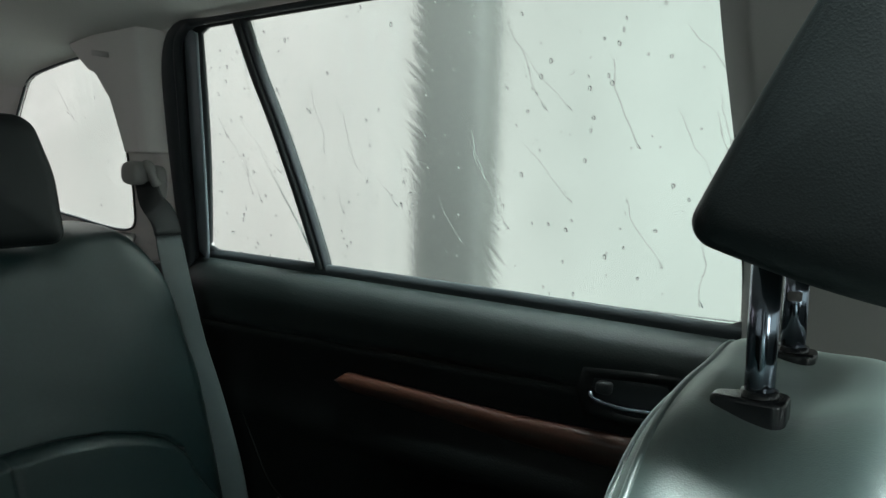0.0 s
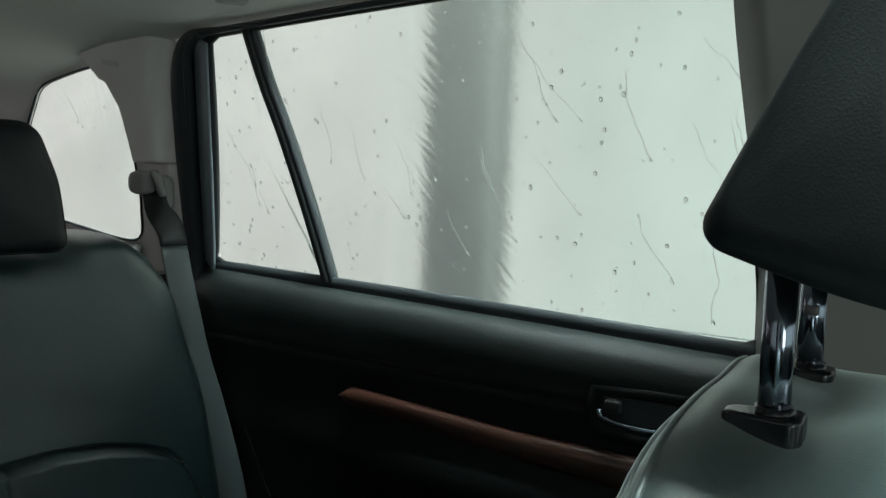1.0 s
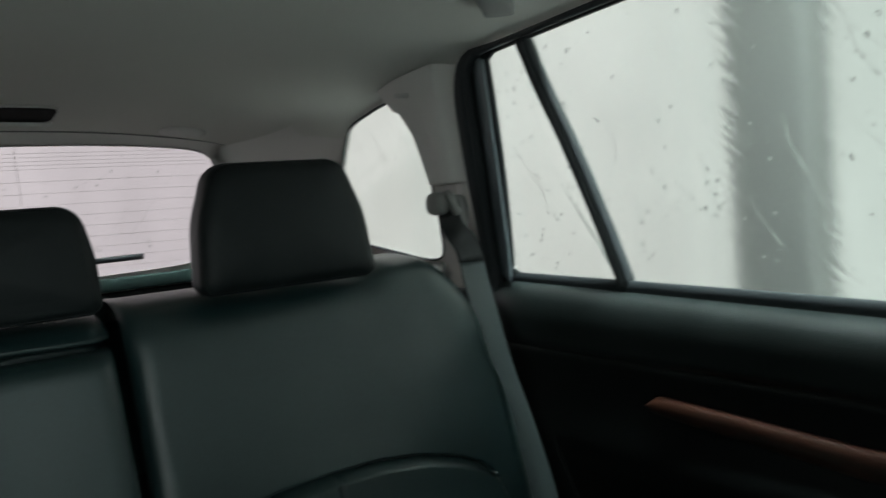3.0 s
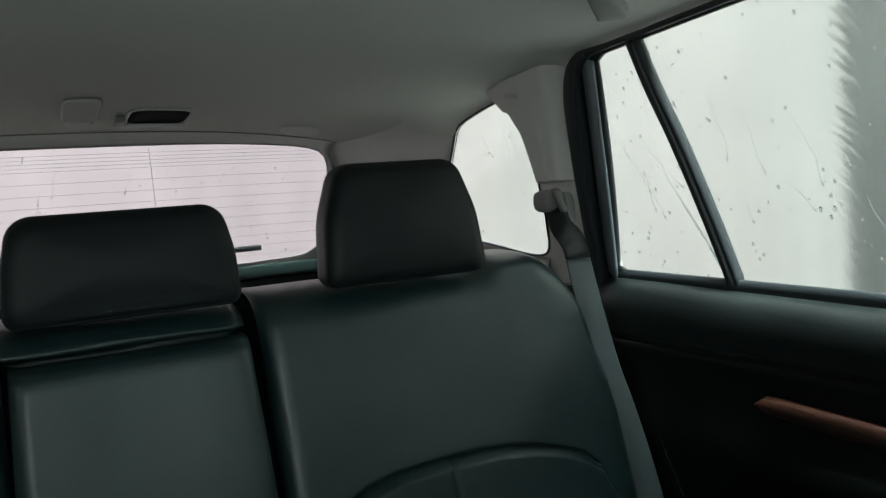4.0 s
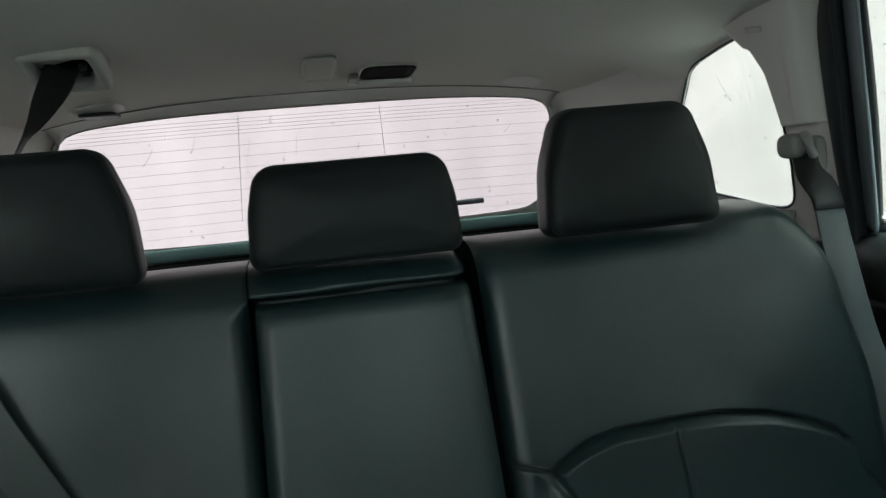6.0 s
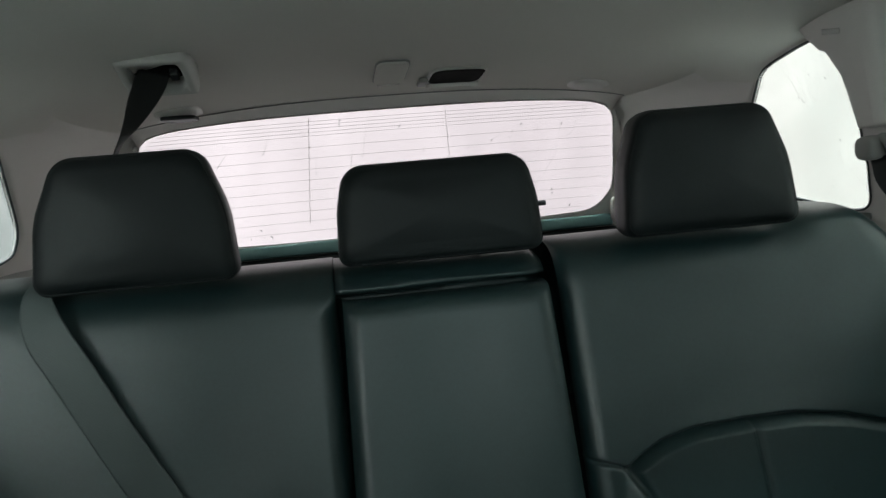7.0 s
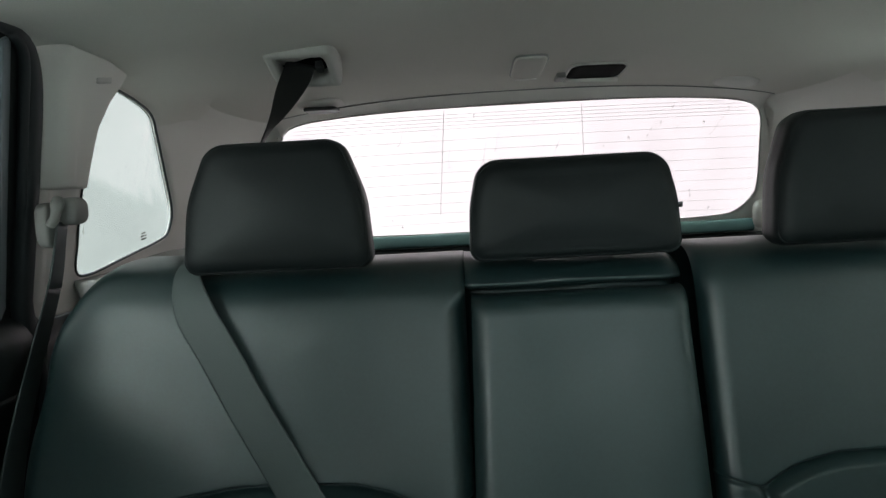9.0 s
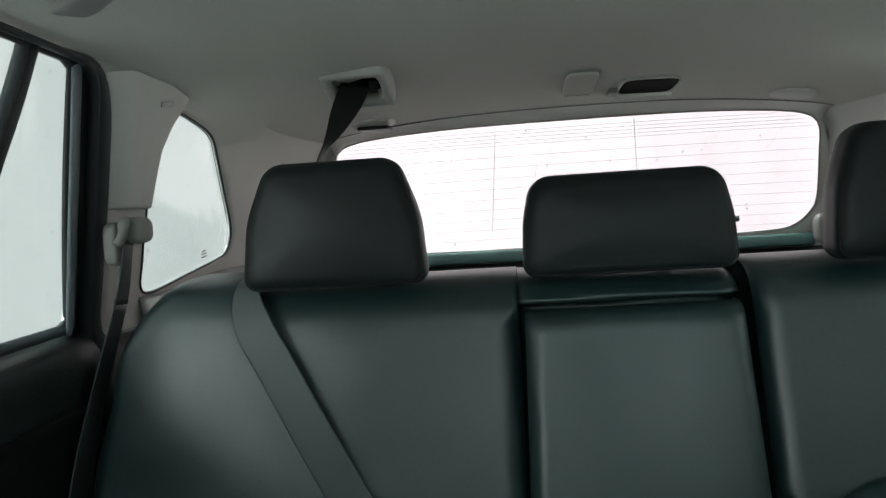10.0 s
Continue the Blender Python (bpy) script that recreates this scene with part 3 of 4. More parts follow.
def rear_door(s, tail):
    door = thing("door_" + tail, (s * 0.70, 0.65, 0.0), "black rear car door with red-brown wood trim and wet glass", "car door", kind="structure")
    cut_v = next(i for i, q in enumerate(SKIN_LINE) if q[1] < 0.712) / 69
    on_skin = lambda u, v: (s * skin(0.24 + 0.875 * u, v)[0], 0.24 + 0.875 * u, skin(0.24 + 0.875 * u, v)[1])
    part("upper_pad", thick(grid(lambda u, v: on_skin(u, v * cut_v), 60, round(69 * cut_v)), (s * 0.012, 0, 0)), SOFT_PAD, door, "padded upper edge of the door")
    part("door_panel", thick(grid(lambda u, v: on_skin(u, cut_v + v * (1 - cut_v)), 60, 69 - round(69 * cut_v)), (s * 0.012, 0, 0)), SOFT_BLACK, door, "soft black inner door panel")
    # frame round the glass
    loop = door_loop()
    outer = door_outer(loop)
    def at(y, z, inset=0.0):
        return (s * (side(y, z) - inset), y, z)
    frame_ = part("window_frame", thick(ring_sheet(loop, outer, lambda y, z: at(y, z, 0.004), 4), (s * 0.006, 0, 0)), BLACK, door, "black window frame")
    strip = np.array([(1.058, 0.797), (1.050, 0.83), (1.026, 0.93), (1.006, 1.02), (0.990, 1.09), (0.984, 1.116)])
    part("frame_strip", ribbon([at(y + (0.004 if s > 0 else -0.006), z, 0.0090) for y, z in spline(strip, 30)], [(0.42 * s, 1, 0)] * 30, 0.054, 0.004), FRAME_BLUE, door, "slate painted inner edge of the frame")
    back = [(1.083, 0.79), (1.072, 0.86), (1.046, 0.965), (1.029, 1.04), (1.017, 1.092), (1.003, 1.112), (0.980, 1.122)]
    part("inner_seal", tube([at(y, z, 0.012) for y, z in spline(back, 40)], 0.006, 0.007, 8, (s, 0, 0)), RUBBER, door, "black rubber seal")
    part("top_seal", tube([at(y, z, 0.010) for y, z in spline([(0.27, 1.1415), (0.60, 1.1355), (0.90, 1.125), (0.985, 1.121)], 40)], 0.0022, 0.005, 8, (s, 0, 0)), RUBBER, door, "black rubber seal")
    part("sill_strip", tube([at(y, z, 0.001) for y, z in spline([(1.072, 0.7945), (0.95, 0.7925), (0.60, 0.786), (0.24, 0.776)], 40)], 0.0085, 0.004, 8, (s, 0, 0), power=3), RUBBER, door, "black rubber wiper strip along the sill")
    part("front_seal", tube([at(y, z, 0.008) for y, z in spline([(0.252, 0.78), (0.247, 0.90), (0.258, 1.03), (0.274, 1.142)], 20)], 0.002, 0.003, 8, (s, 0, 0)), RUBBER, door, "black rubber seal")
    # upright bar between the main glass and the small fixed glass
    bar = spline([(0.903, 1.128), (0.889, 1.06), (0.868, 0.985), (0.846, 0.885), (0.829, 0.790)], 30)
    part("divider_bar", tube([at(y - 0.001, z, 0.000) for y, z in bar], 0.0072, 0.009, 10, (s, 0, 0), power=3), BLACK, door, "black upright bar between the panes")
    part("divider_rubber", tube([at(y - 0.010, z, -0.003) for y, z in bar], 0.0052, 0.009, 8, (s, 0, 0), power=3), RUBBER, door, "black rubber channel")
    # glass
    grown = loop + (loop - loop.mean(axis=0)) * 0.02
    for name, lo, hi, lab in (("pane", 0.0, 0.5, "wet main glass"), ("pane", 0.5, 1.0, "small wet fixed glass")):
        def cut(p, lo=lo):
            yb = float(np.interp(p[1], bar[::-1, 1], bar[::-1, 0]))
            return (min(p[0], yb - 0.002), p[1]) if lo == 0.0 else (max(p[0], yb + 0.002), p[1])
        g = part(name, filled(np.array([cut(p) for p in grown]), lambda y, z: at(y, z, -0.002), 0.004, (s, 0, 0)), GLASS_SIDE, door, lab, False)
        g.visible_shadow = False
    # wood strip: a long blade that tapers to a tip at the rear
    def wood(u, v):
        y = 0.760 - 0.510 * u
        half = 0.019 * (0.55 + 0.45 * min(u / 0.75, 1.0) ** 0.7) * math.sqrt(min(u / 0.025, 1.0) * 0.98 + 0.02)
        mid = 0.654 - 0.016 * min(u / 0.5, 1.0)
        a = (v - 0.5) * 2
        z = mid + half * a
        return (s * (0.679 - 0.010 * math.sqrt(max(0, 1 - a * a)) + 0.006 * (1 - a) * min(u * 2, 1) - 0.012 * smooth01(0.1, 0.9, u) * (1 - a) * 0.5), y, z)
    w = part("wood_strip", thick(grid(wood, 50, 12), (s * 0.012, 0, 0)), WOOD, door, "glossy red-brown wood strip")
    pocket = part("pocket_edge", tube([(s * x, y, z) for x, y, z in spline([(0.687, 1.03, 0.62), (0.684, 0.96, 0.588), (0.681, 0.925, 0.535), (0.680, 0.88, 0.47), (0.682, 0.80, 0.43)], 24)], 0.0018, 0.0018, 8), VOID, door, "raised edge of the door pocket")
    # inner handle in its cup
    h = part("handle_cup", thick(ring_sheet(np.array([(0.405, 0.716), (0.365, 0.719), (0.325, 0.721), (0.32, 0.70), (0.325, 0.682), (0.365, 0.680), (0.403, 0.684), (0.409, 0.70)]),
                                      np.array([(0.418, 0.726), (0.365, 0.730), (0.312, 0.732), (0.302, 0.70), (0.312, 0.670), (0.365, 0.668), (0.415, 0.672), (0.424, 0.70)]),
                                      lambda y, z: (s * 0.679, y, z), 2), (s * 0.006, 0, 0)), SOFT_BLACK, door, "black handle surround")
    part("handle_recess", puffed((s * 0.6835, 0.364, 0.700), (0.004, 0.045, 0.020), 6, 6), RUBBER, h, "dark recess")
    part("handle", tube([(s * x, y, z) for x, y, z in spline([(0.682, 0.409, 0.702), (0.674, 0.402, 0.695), (0.669, 0.385, 0.6925), (0.667, 0.36, 0.692), (0.672, 0.325, 0.6925)], 20)], 0.0045, 0.003, 10), CHROME, h, "chrome pull lever")
    part("lock_knob", puffed((s * 0.676, 0.392, 0.708), (0.006, 0.009, 0.007), 4, 4), BLACK, h)
    # body seal that frames the doorway
    ds = [(1.141, 0.40), (1.116, 0.60), (1.095, 0.72), (1.085, 0.79), (1.075, 0.87), (1.062, 0.967), (1.043, 1.06), (1.026, 1.103), (1.004, 1.120), (0.975, 1.1245), (0.90, 1.1275), (0.6, 1.138), (0.26, 1.1445)]
    wide = lambda t: 0.0145 - 0.0112 * smooth01(0.44, 0.55, t)
    tagged(link("doorway_seal", tube([(s * (side(y, z) - 0.010), y, z) for y, z in spline(ds, 110)], wide, lambda t: 0.6 * wide(t) + 0.003, 14, (s, 0, 0), power=2.8), RUBBER), "thick black rubber seal round the doorway", "door seal", kind="structure")
    return door


for s, tail in ((1, "1"), (-1, "2")):
    rear_door(s, tail)

# front doors: plain closed lower halves and roof rails ahead of the view
for s, tail in ((1, "3"), (-1, "4")):
    f = link("door_" + tail, box((s * 0.715, -0.45, 0.39), (0.06, 1.05, 0.78), 0.02, 3), SOFT_BLACK)
    tagged(f, "black front door panel", "car door", kind="structure")

# ---- tailgate and rear window ----
REAR = [(0.0, 1.094), (0.25, 1.092), (0.42, 1.083), (0.500, 1.070), (0.528, 1.045), (0.536, 0.99), (0.545, 0.90), (0.538, 0.865), (0.505, 0.832), (0.45, 0.821), (0.25, 0.816), (0.0, 0.813),
        (-0.25, 0.812), (-0.45, 0.818), (-0.505, 0.830), (-0.538, 0.865), (-0.545, 0.90), (-0.536, 0.99), (-0.528, 1.045), (-0.500, 1.070), (-0.42, 1.083), (-0.25, 1.092)]
rl = outline(REAR, 140)
on_rear = lambda x, z, lift=0.0: (x, rear_y(z) - lift, z)
tailgate = thing("tailgate", (0, 1.95, 0.76), "beige-trimmed car tailgate with a wet heated window", "tailgate", kind="structure")
ro = square_out(rl, np.array([0.0, 0.95]), -0.64, 0.64, 0.74, 1.135)
part("trim", thick(ring_sheet(rl, ro, on_rear, 10), (0, 0.006, 0)), BEIGE, tailgate, "beige plastic trim round the rear window")
inner = rl * 1.0
part("gasket", tube([on_rear(x, z, 0.001) for x, z in rl], 0.0013, 0.0013, 6, (0, 1, 0), True), BEIGE_DARK, tailgate, "thin grey rubber edge")
rp = part("pane", filled(rl, lambda x, z: on_rear(x, z, -0.004), 0.004, (0, 1, 0)), GLASS_REAR, tailgate, "wet rear glass", False)
rp.visible_shadow = False


def rear_half(z):
    """Half the width of the rear glass at a height."""
    sel = rl[rl[:, 0] > 0.3]
    o = np.argsort(sel[:, 1])
    return float(np.interp(z, sel[o, 1], sel[o, 0])) - 0.006


wire_z = [1.080, 1.0725, 1.065, 1.0575, 1.050] + [1.026 - 0.0235 * k for k in range(9)]
for z in wire_z:
    wdt = rear_half(z)
    part("heating_wire", tube([on_rear(x, z - 0.004 * (x / 0.55) ** 2 + (0.0), -0.003) for x in np.linspace(-wdt, wdt, 13)], 0.00027, 0.00027, 4), WIRE, tailgate)
for x in (-0.163, 0.137):
    part("heating_wire", tube([on_rear(x * (1 + 0.02 * k), 1.088 - 0.033 * k, -0.003) for k in range(8)], 0.0005, 0.0005, 4, (0, 1, 0)), WIRE, tailgate)
top = rl[(rl[:, 1] > 1.03)]
top = top[np.argsort(top[:, 0])]


def header(u, v):
    """The ledge over the glass: from the glass edge forward and up to the headliner."""
    x = -0.525 + 1.05 * u
    z = float(np.interp(x, top[:, 0], top[:, 1])) + 0.001
    y0 = rear_y(z) - 0.003
    y1 = y0 - 0.055
    return (x * (1 + 0.02 * v), y0 + (y1 - y0) * v, z + (roof(x, y1) - 0.002 - z) * (1 - (1 - v) ** 1.6))


part("header", thick(grid(header, 60, 8), (0, 0, 0.004)), BEIGE, tailgate, "rounded beige ledge above the window")
part("header_seam", tube([header(u, 1.0) for u in np.linspace(0, 1, 50)], 0.0014, 0.0014, 6), BEIGE_DARK, tailgate, "fine seam in front of the ledge")
part("lower_strip", box((0, rear_y(0.796) - 0.010, 0.796), (1.10, 0.020, 0.030), 0.006, 3), TEAL, tailgate, "trim ledge under the window, coloured as lit teal")
part("lower_panel", box((0, rear_y(0.755) - 0.014, 0.745), (1.20, 0.024, 0.066), 0.008, 3), BLACK, tailgate, "black panel under the ledge")
for s in (1, -1):
    part("corner_cover", puffed((s * 0.566, rear_y(0.82) - 0.022, 0.820), (0.026, 0.016, 0.034), 3.2, 8), BEIGE, tailgate, "rounded beige corner cover")

wiper = thing("rear_wiper", (0.0, 1.975, 0.80), "black rear wiper lying at rest outside the glass", "wiper")
part("blade", tube([(x, rear_y(0.848) + 0.022, 0.848 + 0.004 * math.sin((x - 0.1) * 6)) for x in np.linspace(0.02, 0.386, 20)], 0.004, 0.0065, 8), RUBBER, wiper, "black rubber blade")
part("arm", tube([(0.03, rear_y(0.81) + 0.03, 0.808), (0.06, rear_y(0.83) + 0.04, 0.83), (0.20, rear_y(0.85) + 0.038, 0.853)], 0.007, 0.006, 8), BLACK, wiper, "black arm")
part("pivot", puffed((0.03, rear_y(0.806) + 0.02, 0.806), (0.02, 0.02, 0.018), 3, 5), BLACK, wiper)

# ---- rear bench ----
BACK_LINE = spline([(0.86, 0.20), (0.88, 0.30), (0.945, 0.584), (0.985, 0.735), (0.998, 0.782), (1.008, 0.806), (1.024, 0.824), (1.05, 0.834), (1.09, 0.838), (1.14, 0.837), (1.165, 0.826), (1.175, 0.79), (1.18, 0.60)], 801)
ARC = np.array([(0.13, 0.585), (0.138, 0.584), (0.162, 0.579), (0.184, 0.572), (0.201, 0.583), (0.228, 0.596), (0.268, 0.605), (0.34, 0.608), (0.402, 0.607), (0.461, 0.599), (0.513, 0.585), (0.548, 0.570), (0.566, 0.552), (0.578, 0.52), (0.66, 0.40)])


def back_point(u, v, x_in, s):
    """The padded backrest: rolled top, soft edges, a lower insert under an arched seam."""
    y, z = BACK_LINE[int(round(v * 800))]
    x_out = 0.622 + 0.03 * max(0.0, 0.80 - z) if s > 0 else min(0.640 + 0.06 * max(0.0, 0.84 - z), 0.660)
    x = x_in + (x_out - x_in) * u
    d_in, d_out = x - x_in, x_out - x
    front = v < 0.80
    sgn = 1 if front else -1
    # the section beside the centre panel joins it in a fine seam above the armrest
    r_in = 0.026 if s > 0 else 0.005 + 0.023 * smooth01(0.805, 0.775, z)
    for d, r in ((d_in, r_in), (d_out, 0.024)):
        if d < r:
            y += sgn * (r - math.sqrt(max(0.0, r * r - (r - d) ** 2)))
    crest = smooth01(0.6, 0.83, z)
    z += 0.013 * smooth01(0.42, 0.49, x) * smooth01(0.76, 0.83, z)
    if d_out < 0.09:
        z -= 0.082 * ((0.09 - d_out) / 0.09) ** 1.75 * crest
    if front:
        za = float(np.interp(x, ARC[:, 0], ARC[:, 1])) - (0.0 if s > 0 else 0.013)
        y -= 0.012 * smooth01(za, za - 0.009, z) * smooth01(0.175, 0.20, x)
        y += 0.009 * math.exp(-((z - za - 0.0015) / 0.0022) ** 2) * (1 if x > 0.184 else 0.6)
        if z < za:
            y += 0.006 * math.exp(-((x - 0.342 - 0.06 * (za - z)) / 0.0030) ** 2)
            y += 0.010 * math.exp(-((x - 0.184 - 0.45 * (za - z)) / 0.0045) ** 2)
        # the upper field is slightly dished between a raised inner and outer edge
        y += 0.003 * math.exp(-((x - 0.36) / 0.15) ** 2) * smooth01(za, za + 0.05, z) * smooth01(0.82, 0.74, z)
        y += 0.0015 * noise.noise(Vector((x * 9, z * 9, 3.0 * s)))
    return (s * x, y, z)


bench = thing("rear_bench_seat", (0, 1.02, 0.0), "black leather rear bench seat with three headrests", "car seat")
for s, lab in ((1, "black leather backrest section with an arched seam"), (-1, "black leather backrest section under the centre belt")):
    part("backrest", grid(lambda u, v: back_point(u, v, 0.138 if s > 0 else 0.134, s), 170, 800), LEATHER, bench, lab)


def centre_point(u, v):
    """The folding centre armrest: a flat padded panel with a crisp top edge."""
    line = CENTRE_LINE[int(round(v * 79))]
    y, z = line
    half = 0.1235 + 0.03 * max(0, 0.79 - z)
    x = (2 * u - 1) * half
    d = half - abs(x)
    if d < 0.022:
        y += 0.022 - math.sqrt(max(0, 0.022 ** 2 - (0.022 - d) ** 2))
    y += 0.006 * math.exp(-(x / 0.08) ** 2)
    return (x - 0.003, y, z)


CENTRE_LINE = spline([(0.835, 0.20), (0.86, 0.30), (0.925, 0.58), (0.968, 0.752), (0.9735, 0.776), (0.979, 0.7875), (0.990, 0.7930), (1.010, 0.794), (1.030, 0.785), (1.034, 0.70)], 80)
part("centre_armrest", grid(centre_point, 50, 79), LEATHER, bench, "folded-up black leather centre armrest")


def centre_back_point(u, v):
    """The panel behind the armrest: it carries on the section beside it, sags a little and ends in a soft free corner."""
    y, z = BACK_LINE[int(round(v * 800))]
    x = -0.1335 + 0.261 * u
    d = 0.1275 - x
    z -= (0.002 + 0.006 * u) * smooth01(0.70, 0.80, z)
    if d < 0.024:
        r = 0.024 - math.sqrt(max(0.0, 0.024 ** 2 - (0.024 - d) ** 2))
        y += r if v < 0.80 else -r
        z -= 0.45 * r * smooth01(0.70, 0.82, z)
    if v < 0.80:
        y += 0.004 + 0.0015 * math.exp(-((z - 0.822 - 0.05 * (x - 0.05)) / 0.006) ** 2) * smooth01(-0.05, 0.10, x)
        y += 0.0010 * noise.noise(Vector((x * 22, z * 40, 7.0)))
        y += 0.055 * smooth01(0.8035, 0.7955, z)
        if x < -0.126:
            y += 0.004 * (1 - (x + 0.1335) / 0.0075) ** 2
    return (x, y, z)


part("centre_back", grid(centre_back_point, 60, 200), LEATHER, bench, "black leather panel behind the armrest")
part("cushion", puffed((0, 0.68, 0.27), (0.63, 0.28, 0.13), 6, 20), LEATHER, bench, "black leather seat cushion")


def rear_headrest(x, k, z0, z1, top, foot, depth, lab):
    """A padded slab with a flat front, a crisp sewn rim and sides that lean in towards the top."""
    m = z0 + 0.55 * (z1 - z0)
    loop = rounded([(x - foot, z0), (x + foot, z0), (x + foot * k, m), (x + top, z1), (x - top, z1), (x - foot * k, m)], [0.015, 0.015, 0.14, 0.028, 0.028, 0.14], 8)
    at = lambda a, b, d: (a, d + 0.10 * (b - z0), b)
    hr = part("headrest", cushion(loop, at, 0.975, 0.975 + depth, 0.021, 0.050, 0.006), LEATHER_MATT, bench, lab)
    for dx in (-0.055, 0.055):
        part("post", tube([(x + dx, 1.085, 0.79), (x + dx, 1.085, z0 + 0.03)], 0.006, 0.006, 10, (0, 1, 0)), BLACK, hr, "black post")
    mid, half = np.array((x, (z0 + z1) / 2)), np.array((foot, (z1 - z0) / 2))
    part("piping", tube([at(*(mid + (q - mid) * (1 - 0.0030 / half)), 0.9855) for q in loop], 0.0010, 0.0010, 6, (0, 1, 0), True), LEATHER_MATT, hr, "sewn edge seam")


rear_headrest(0.3295, 0.940, 0.8355, 0.988, 0.082, 0.1125, 0.092, "tall black leather outer headrest")
rear_headrest(-0.3465, 0.940, 0.8355, 0.986, 0.078, 0.1105, 0.092, "tall black leather outer headrest")
rear_headrest(-0.0045, 0.975, 0.8350, 0.951, 0.107, 0.1215, 0.120, "low wide black leather centre headrest")


# ---- seat belts ----
def anchor(thing_, s, x, y, z):
    """The shoulder belt's pivot: a round cap, a plate and a hooked guide."""
    a = part("pivot_cap", puffed((s * (x - 0.008), y - 0.004, z + 0.004), (0.015, 0.021, 0.0175), 3.0, 8), BEIGE_DARK, thing_, "rounded beige plastic pivot cap")
    part("guide", tube([(s * q[0], q[1], q[2]) for q in spline([(x + 0.004, y - 0.014, z + 0.018), (x - 0.004, y - 0.032, z + 0.012), (x - 0.002, y - 0.036, z - 0.003), (x + 0.004, y - 0.036, z - 0.012)], 16)], 0.008, 0.006, 8), BEIGE_DARK, a, "hooked beige belt guide")
    part("back_plate", puffed((s * (x + 0.018), y - 0.012, z - 0.012), (0.010, 0.022, 0.028), 4, 6), BEIGE_DARK, a)


for s, pts, lab in ((1, [(0.628, 1.082, 0.905), (0.630, 1.074, 0.878), (0.645, 1.064, 0.848), (0.644, 1.044, 0.786), (0.643, 1.006, 0.678), (0.648, 0.978, 0.604), (0.657, 0.945, 0.493), (0.66, 0.92, 0.38)], "grey seat belt hanging beside the rear seat"),
                    (-1, [(0.628, 1.056, 0.905), (0.632, 1.054, 0.880), (0.646, 1.056, 0.823), (0.664, 1.025, 0.727), (0.677, 0.992, 0.630), (0.680, 0.95, 0.50), (0.680, 0.92, 0.38)], "dark grey seat belt hanging between door and seat")):
    belt = thing("seat_belt", (s * 0.66, 0.93, 0.38), lab, "seat belt", "outer rear seat belts")
    anchor(belt, s, 0.628, 1.100 if s > 0 else 1.072, 0.914)
    p = spline(pts, 60)
    acr = []
    for i in range(60):
        t = i / 59
        k = smooth01(0.0, 0.16, t)
        edge = Vector((0.30, -0.8, 0.1) if s > 0 else (0.15, 1.0, 0.0)).lerp(Vector((0.97, 0.0, -0.05)) if s > 0 else Vector((-0.12, 0.99, 0.0)), smooth01(0.1, 0.9, t) if s < 0 else k)
        acr.append((s * edge.x, edge.y, edge.z))
    wid = [0.034 + 0.013 * smooth01(0.02, 0.2, i / 59) for i in range(60)]
    p = [(s * a, b, c) for a, b, c in p]
    cutp = 9
    part("fold", ribbon(p[:cutp + 1], acr[:cutp + 1], wid[:cutp + 1], 0.005 if s > 0 else 0.0025), WEB_SHADED if s > 0 else WEB_SIDE, belt, "dark bunched upper end of the webbing")
    part("webbing", ribbon(p[cutp:], acr[cutp:], wid[cutp:]), WEB_SIDE, belt, "flat grey woven webbing")

cbelt = thing("centre_seat_belt", (-0.35, 0.98, 0.59), "grey centre seat belt from the headliner across the backrest", "seat belt")
hang = spline([(-0.372, 1.328, 1.126), (-0.375, 1.318, 1.112), (-0.381, 1.306, 1.094), (-0.390, 1.283, 1.068), (-0.399, 1.255, 1.040), (-0.405, 1.225, 1.018), (-0.422, 1.18, 0.96), (-0.455, 1.145, 0.870)], 40)
# same belt as the grey run below; shade is put into its darker colour
part("upper_webbing", ribbon(list(hang), [Vector((1, 0.20, 0)).lerp(Vector((0.10, 0.98, -0.1)), smooth01(0.05, 0.6, i / 39)) for i in range(40)], [0.046 - 0.036 * smooth01(0.06, 0.50, i / 39) for i in range(40)]), WEB_SHADED, cbelt, "dark upper run hanging from the headliner")
low = spline([(-0.455, 1.14, 0.848), (-0.457, 1.06, 0.852), (-0.459, 1.018, 0.846), (-0.457, 0.999, 0.820), (-0.445, 0.986, 0.790), (-0.423, 0.978, 0.752), (-0.380, 0.959, 0.677), (-0.334, 0.940, 0.601), (-0.27, 0.910, 0.50), (-0.21, 0.885, 0.40)], 80)
part("webbing", ribbon(list(low), [Vector((1, 0.25, 0.1)).lerp(Vector((0.90, 0.05, 0.50)), smooth01(0.15, 0.27, i / 79)) for i in range(80)], [0.012 + 0.035 * smooth01(0.12, 0.29, i / 79) for i in range(80)]), WEB_GREY, cbelt, "flat grey woven webbing across the backrest")


# ---- headliner fittings ----
def on_roof(x, y, down=0.0):
    return (x, y, roof(x, y) - down)


def roof_turn(x, y):
    """A turn that lays a plate's xy on the headliner."""
    e = 0.01
    n = Vector((-(roof(x + e, y) - roof(x - e, y)) / (2 * e), -(roof(x, y + e) - roof(x, y - e)) / (2 * e), 1)).normalized()
    return Vector((0, 0, 1)).rotation_difference(n).to_matrix().to_4x4()


# the outlet's plate hangs out of the swollen headliner, tipped towards the cabin
def on_plate(a, b, d=0.0):
    t = radians(20)
    return (-0.3665 + a, 1.317 + b * math.cos(t) + d * math.sin(t), 1.1120 - b * math.sin(t) + d * math.cos(t))


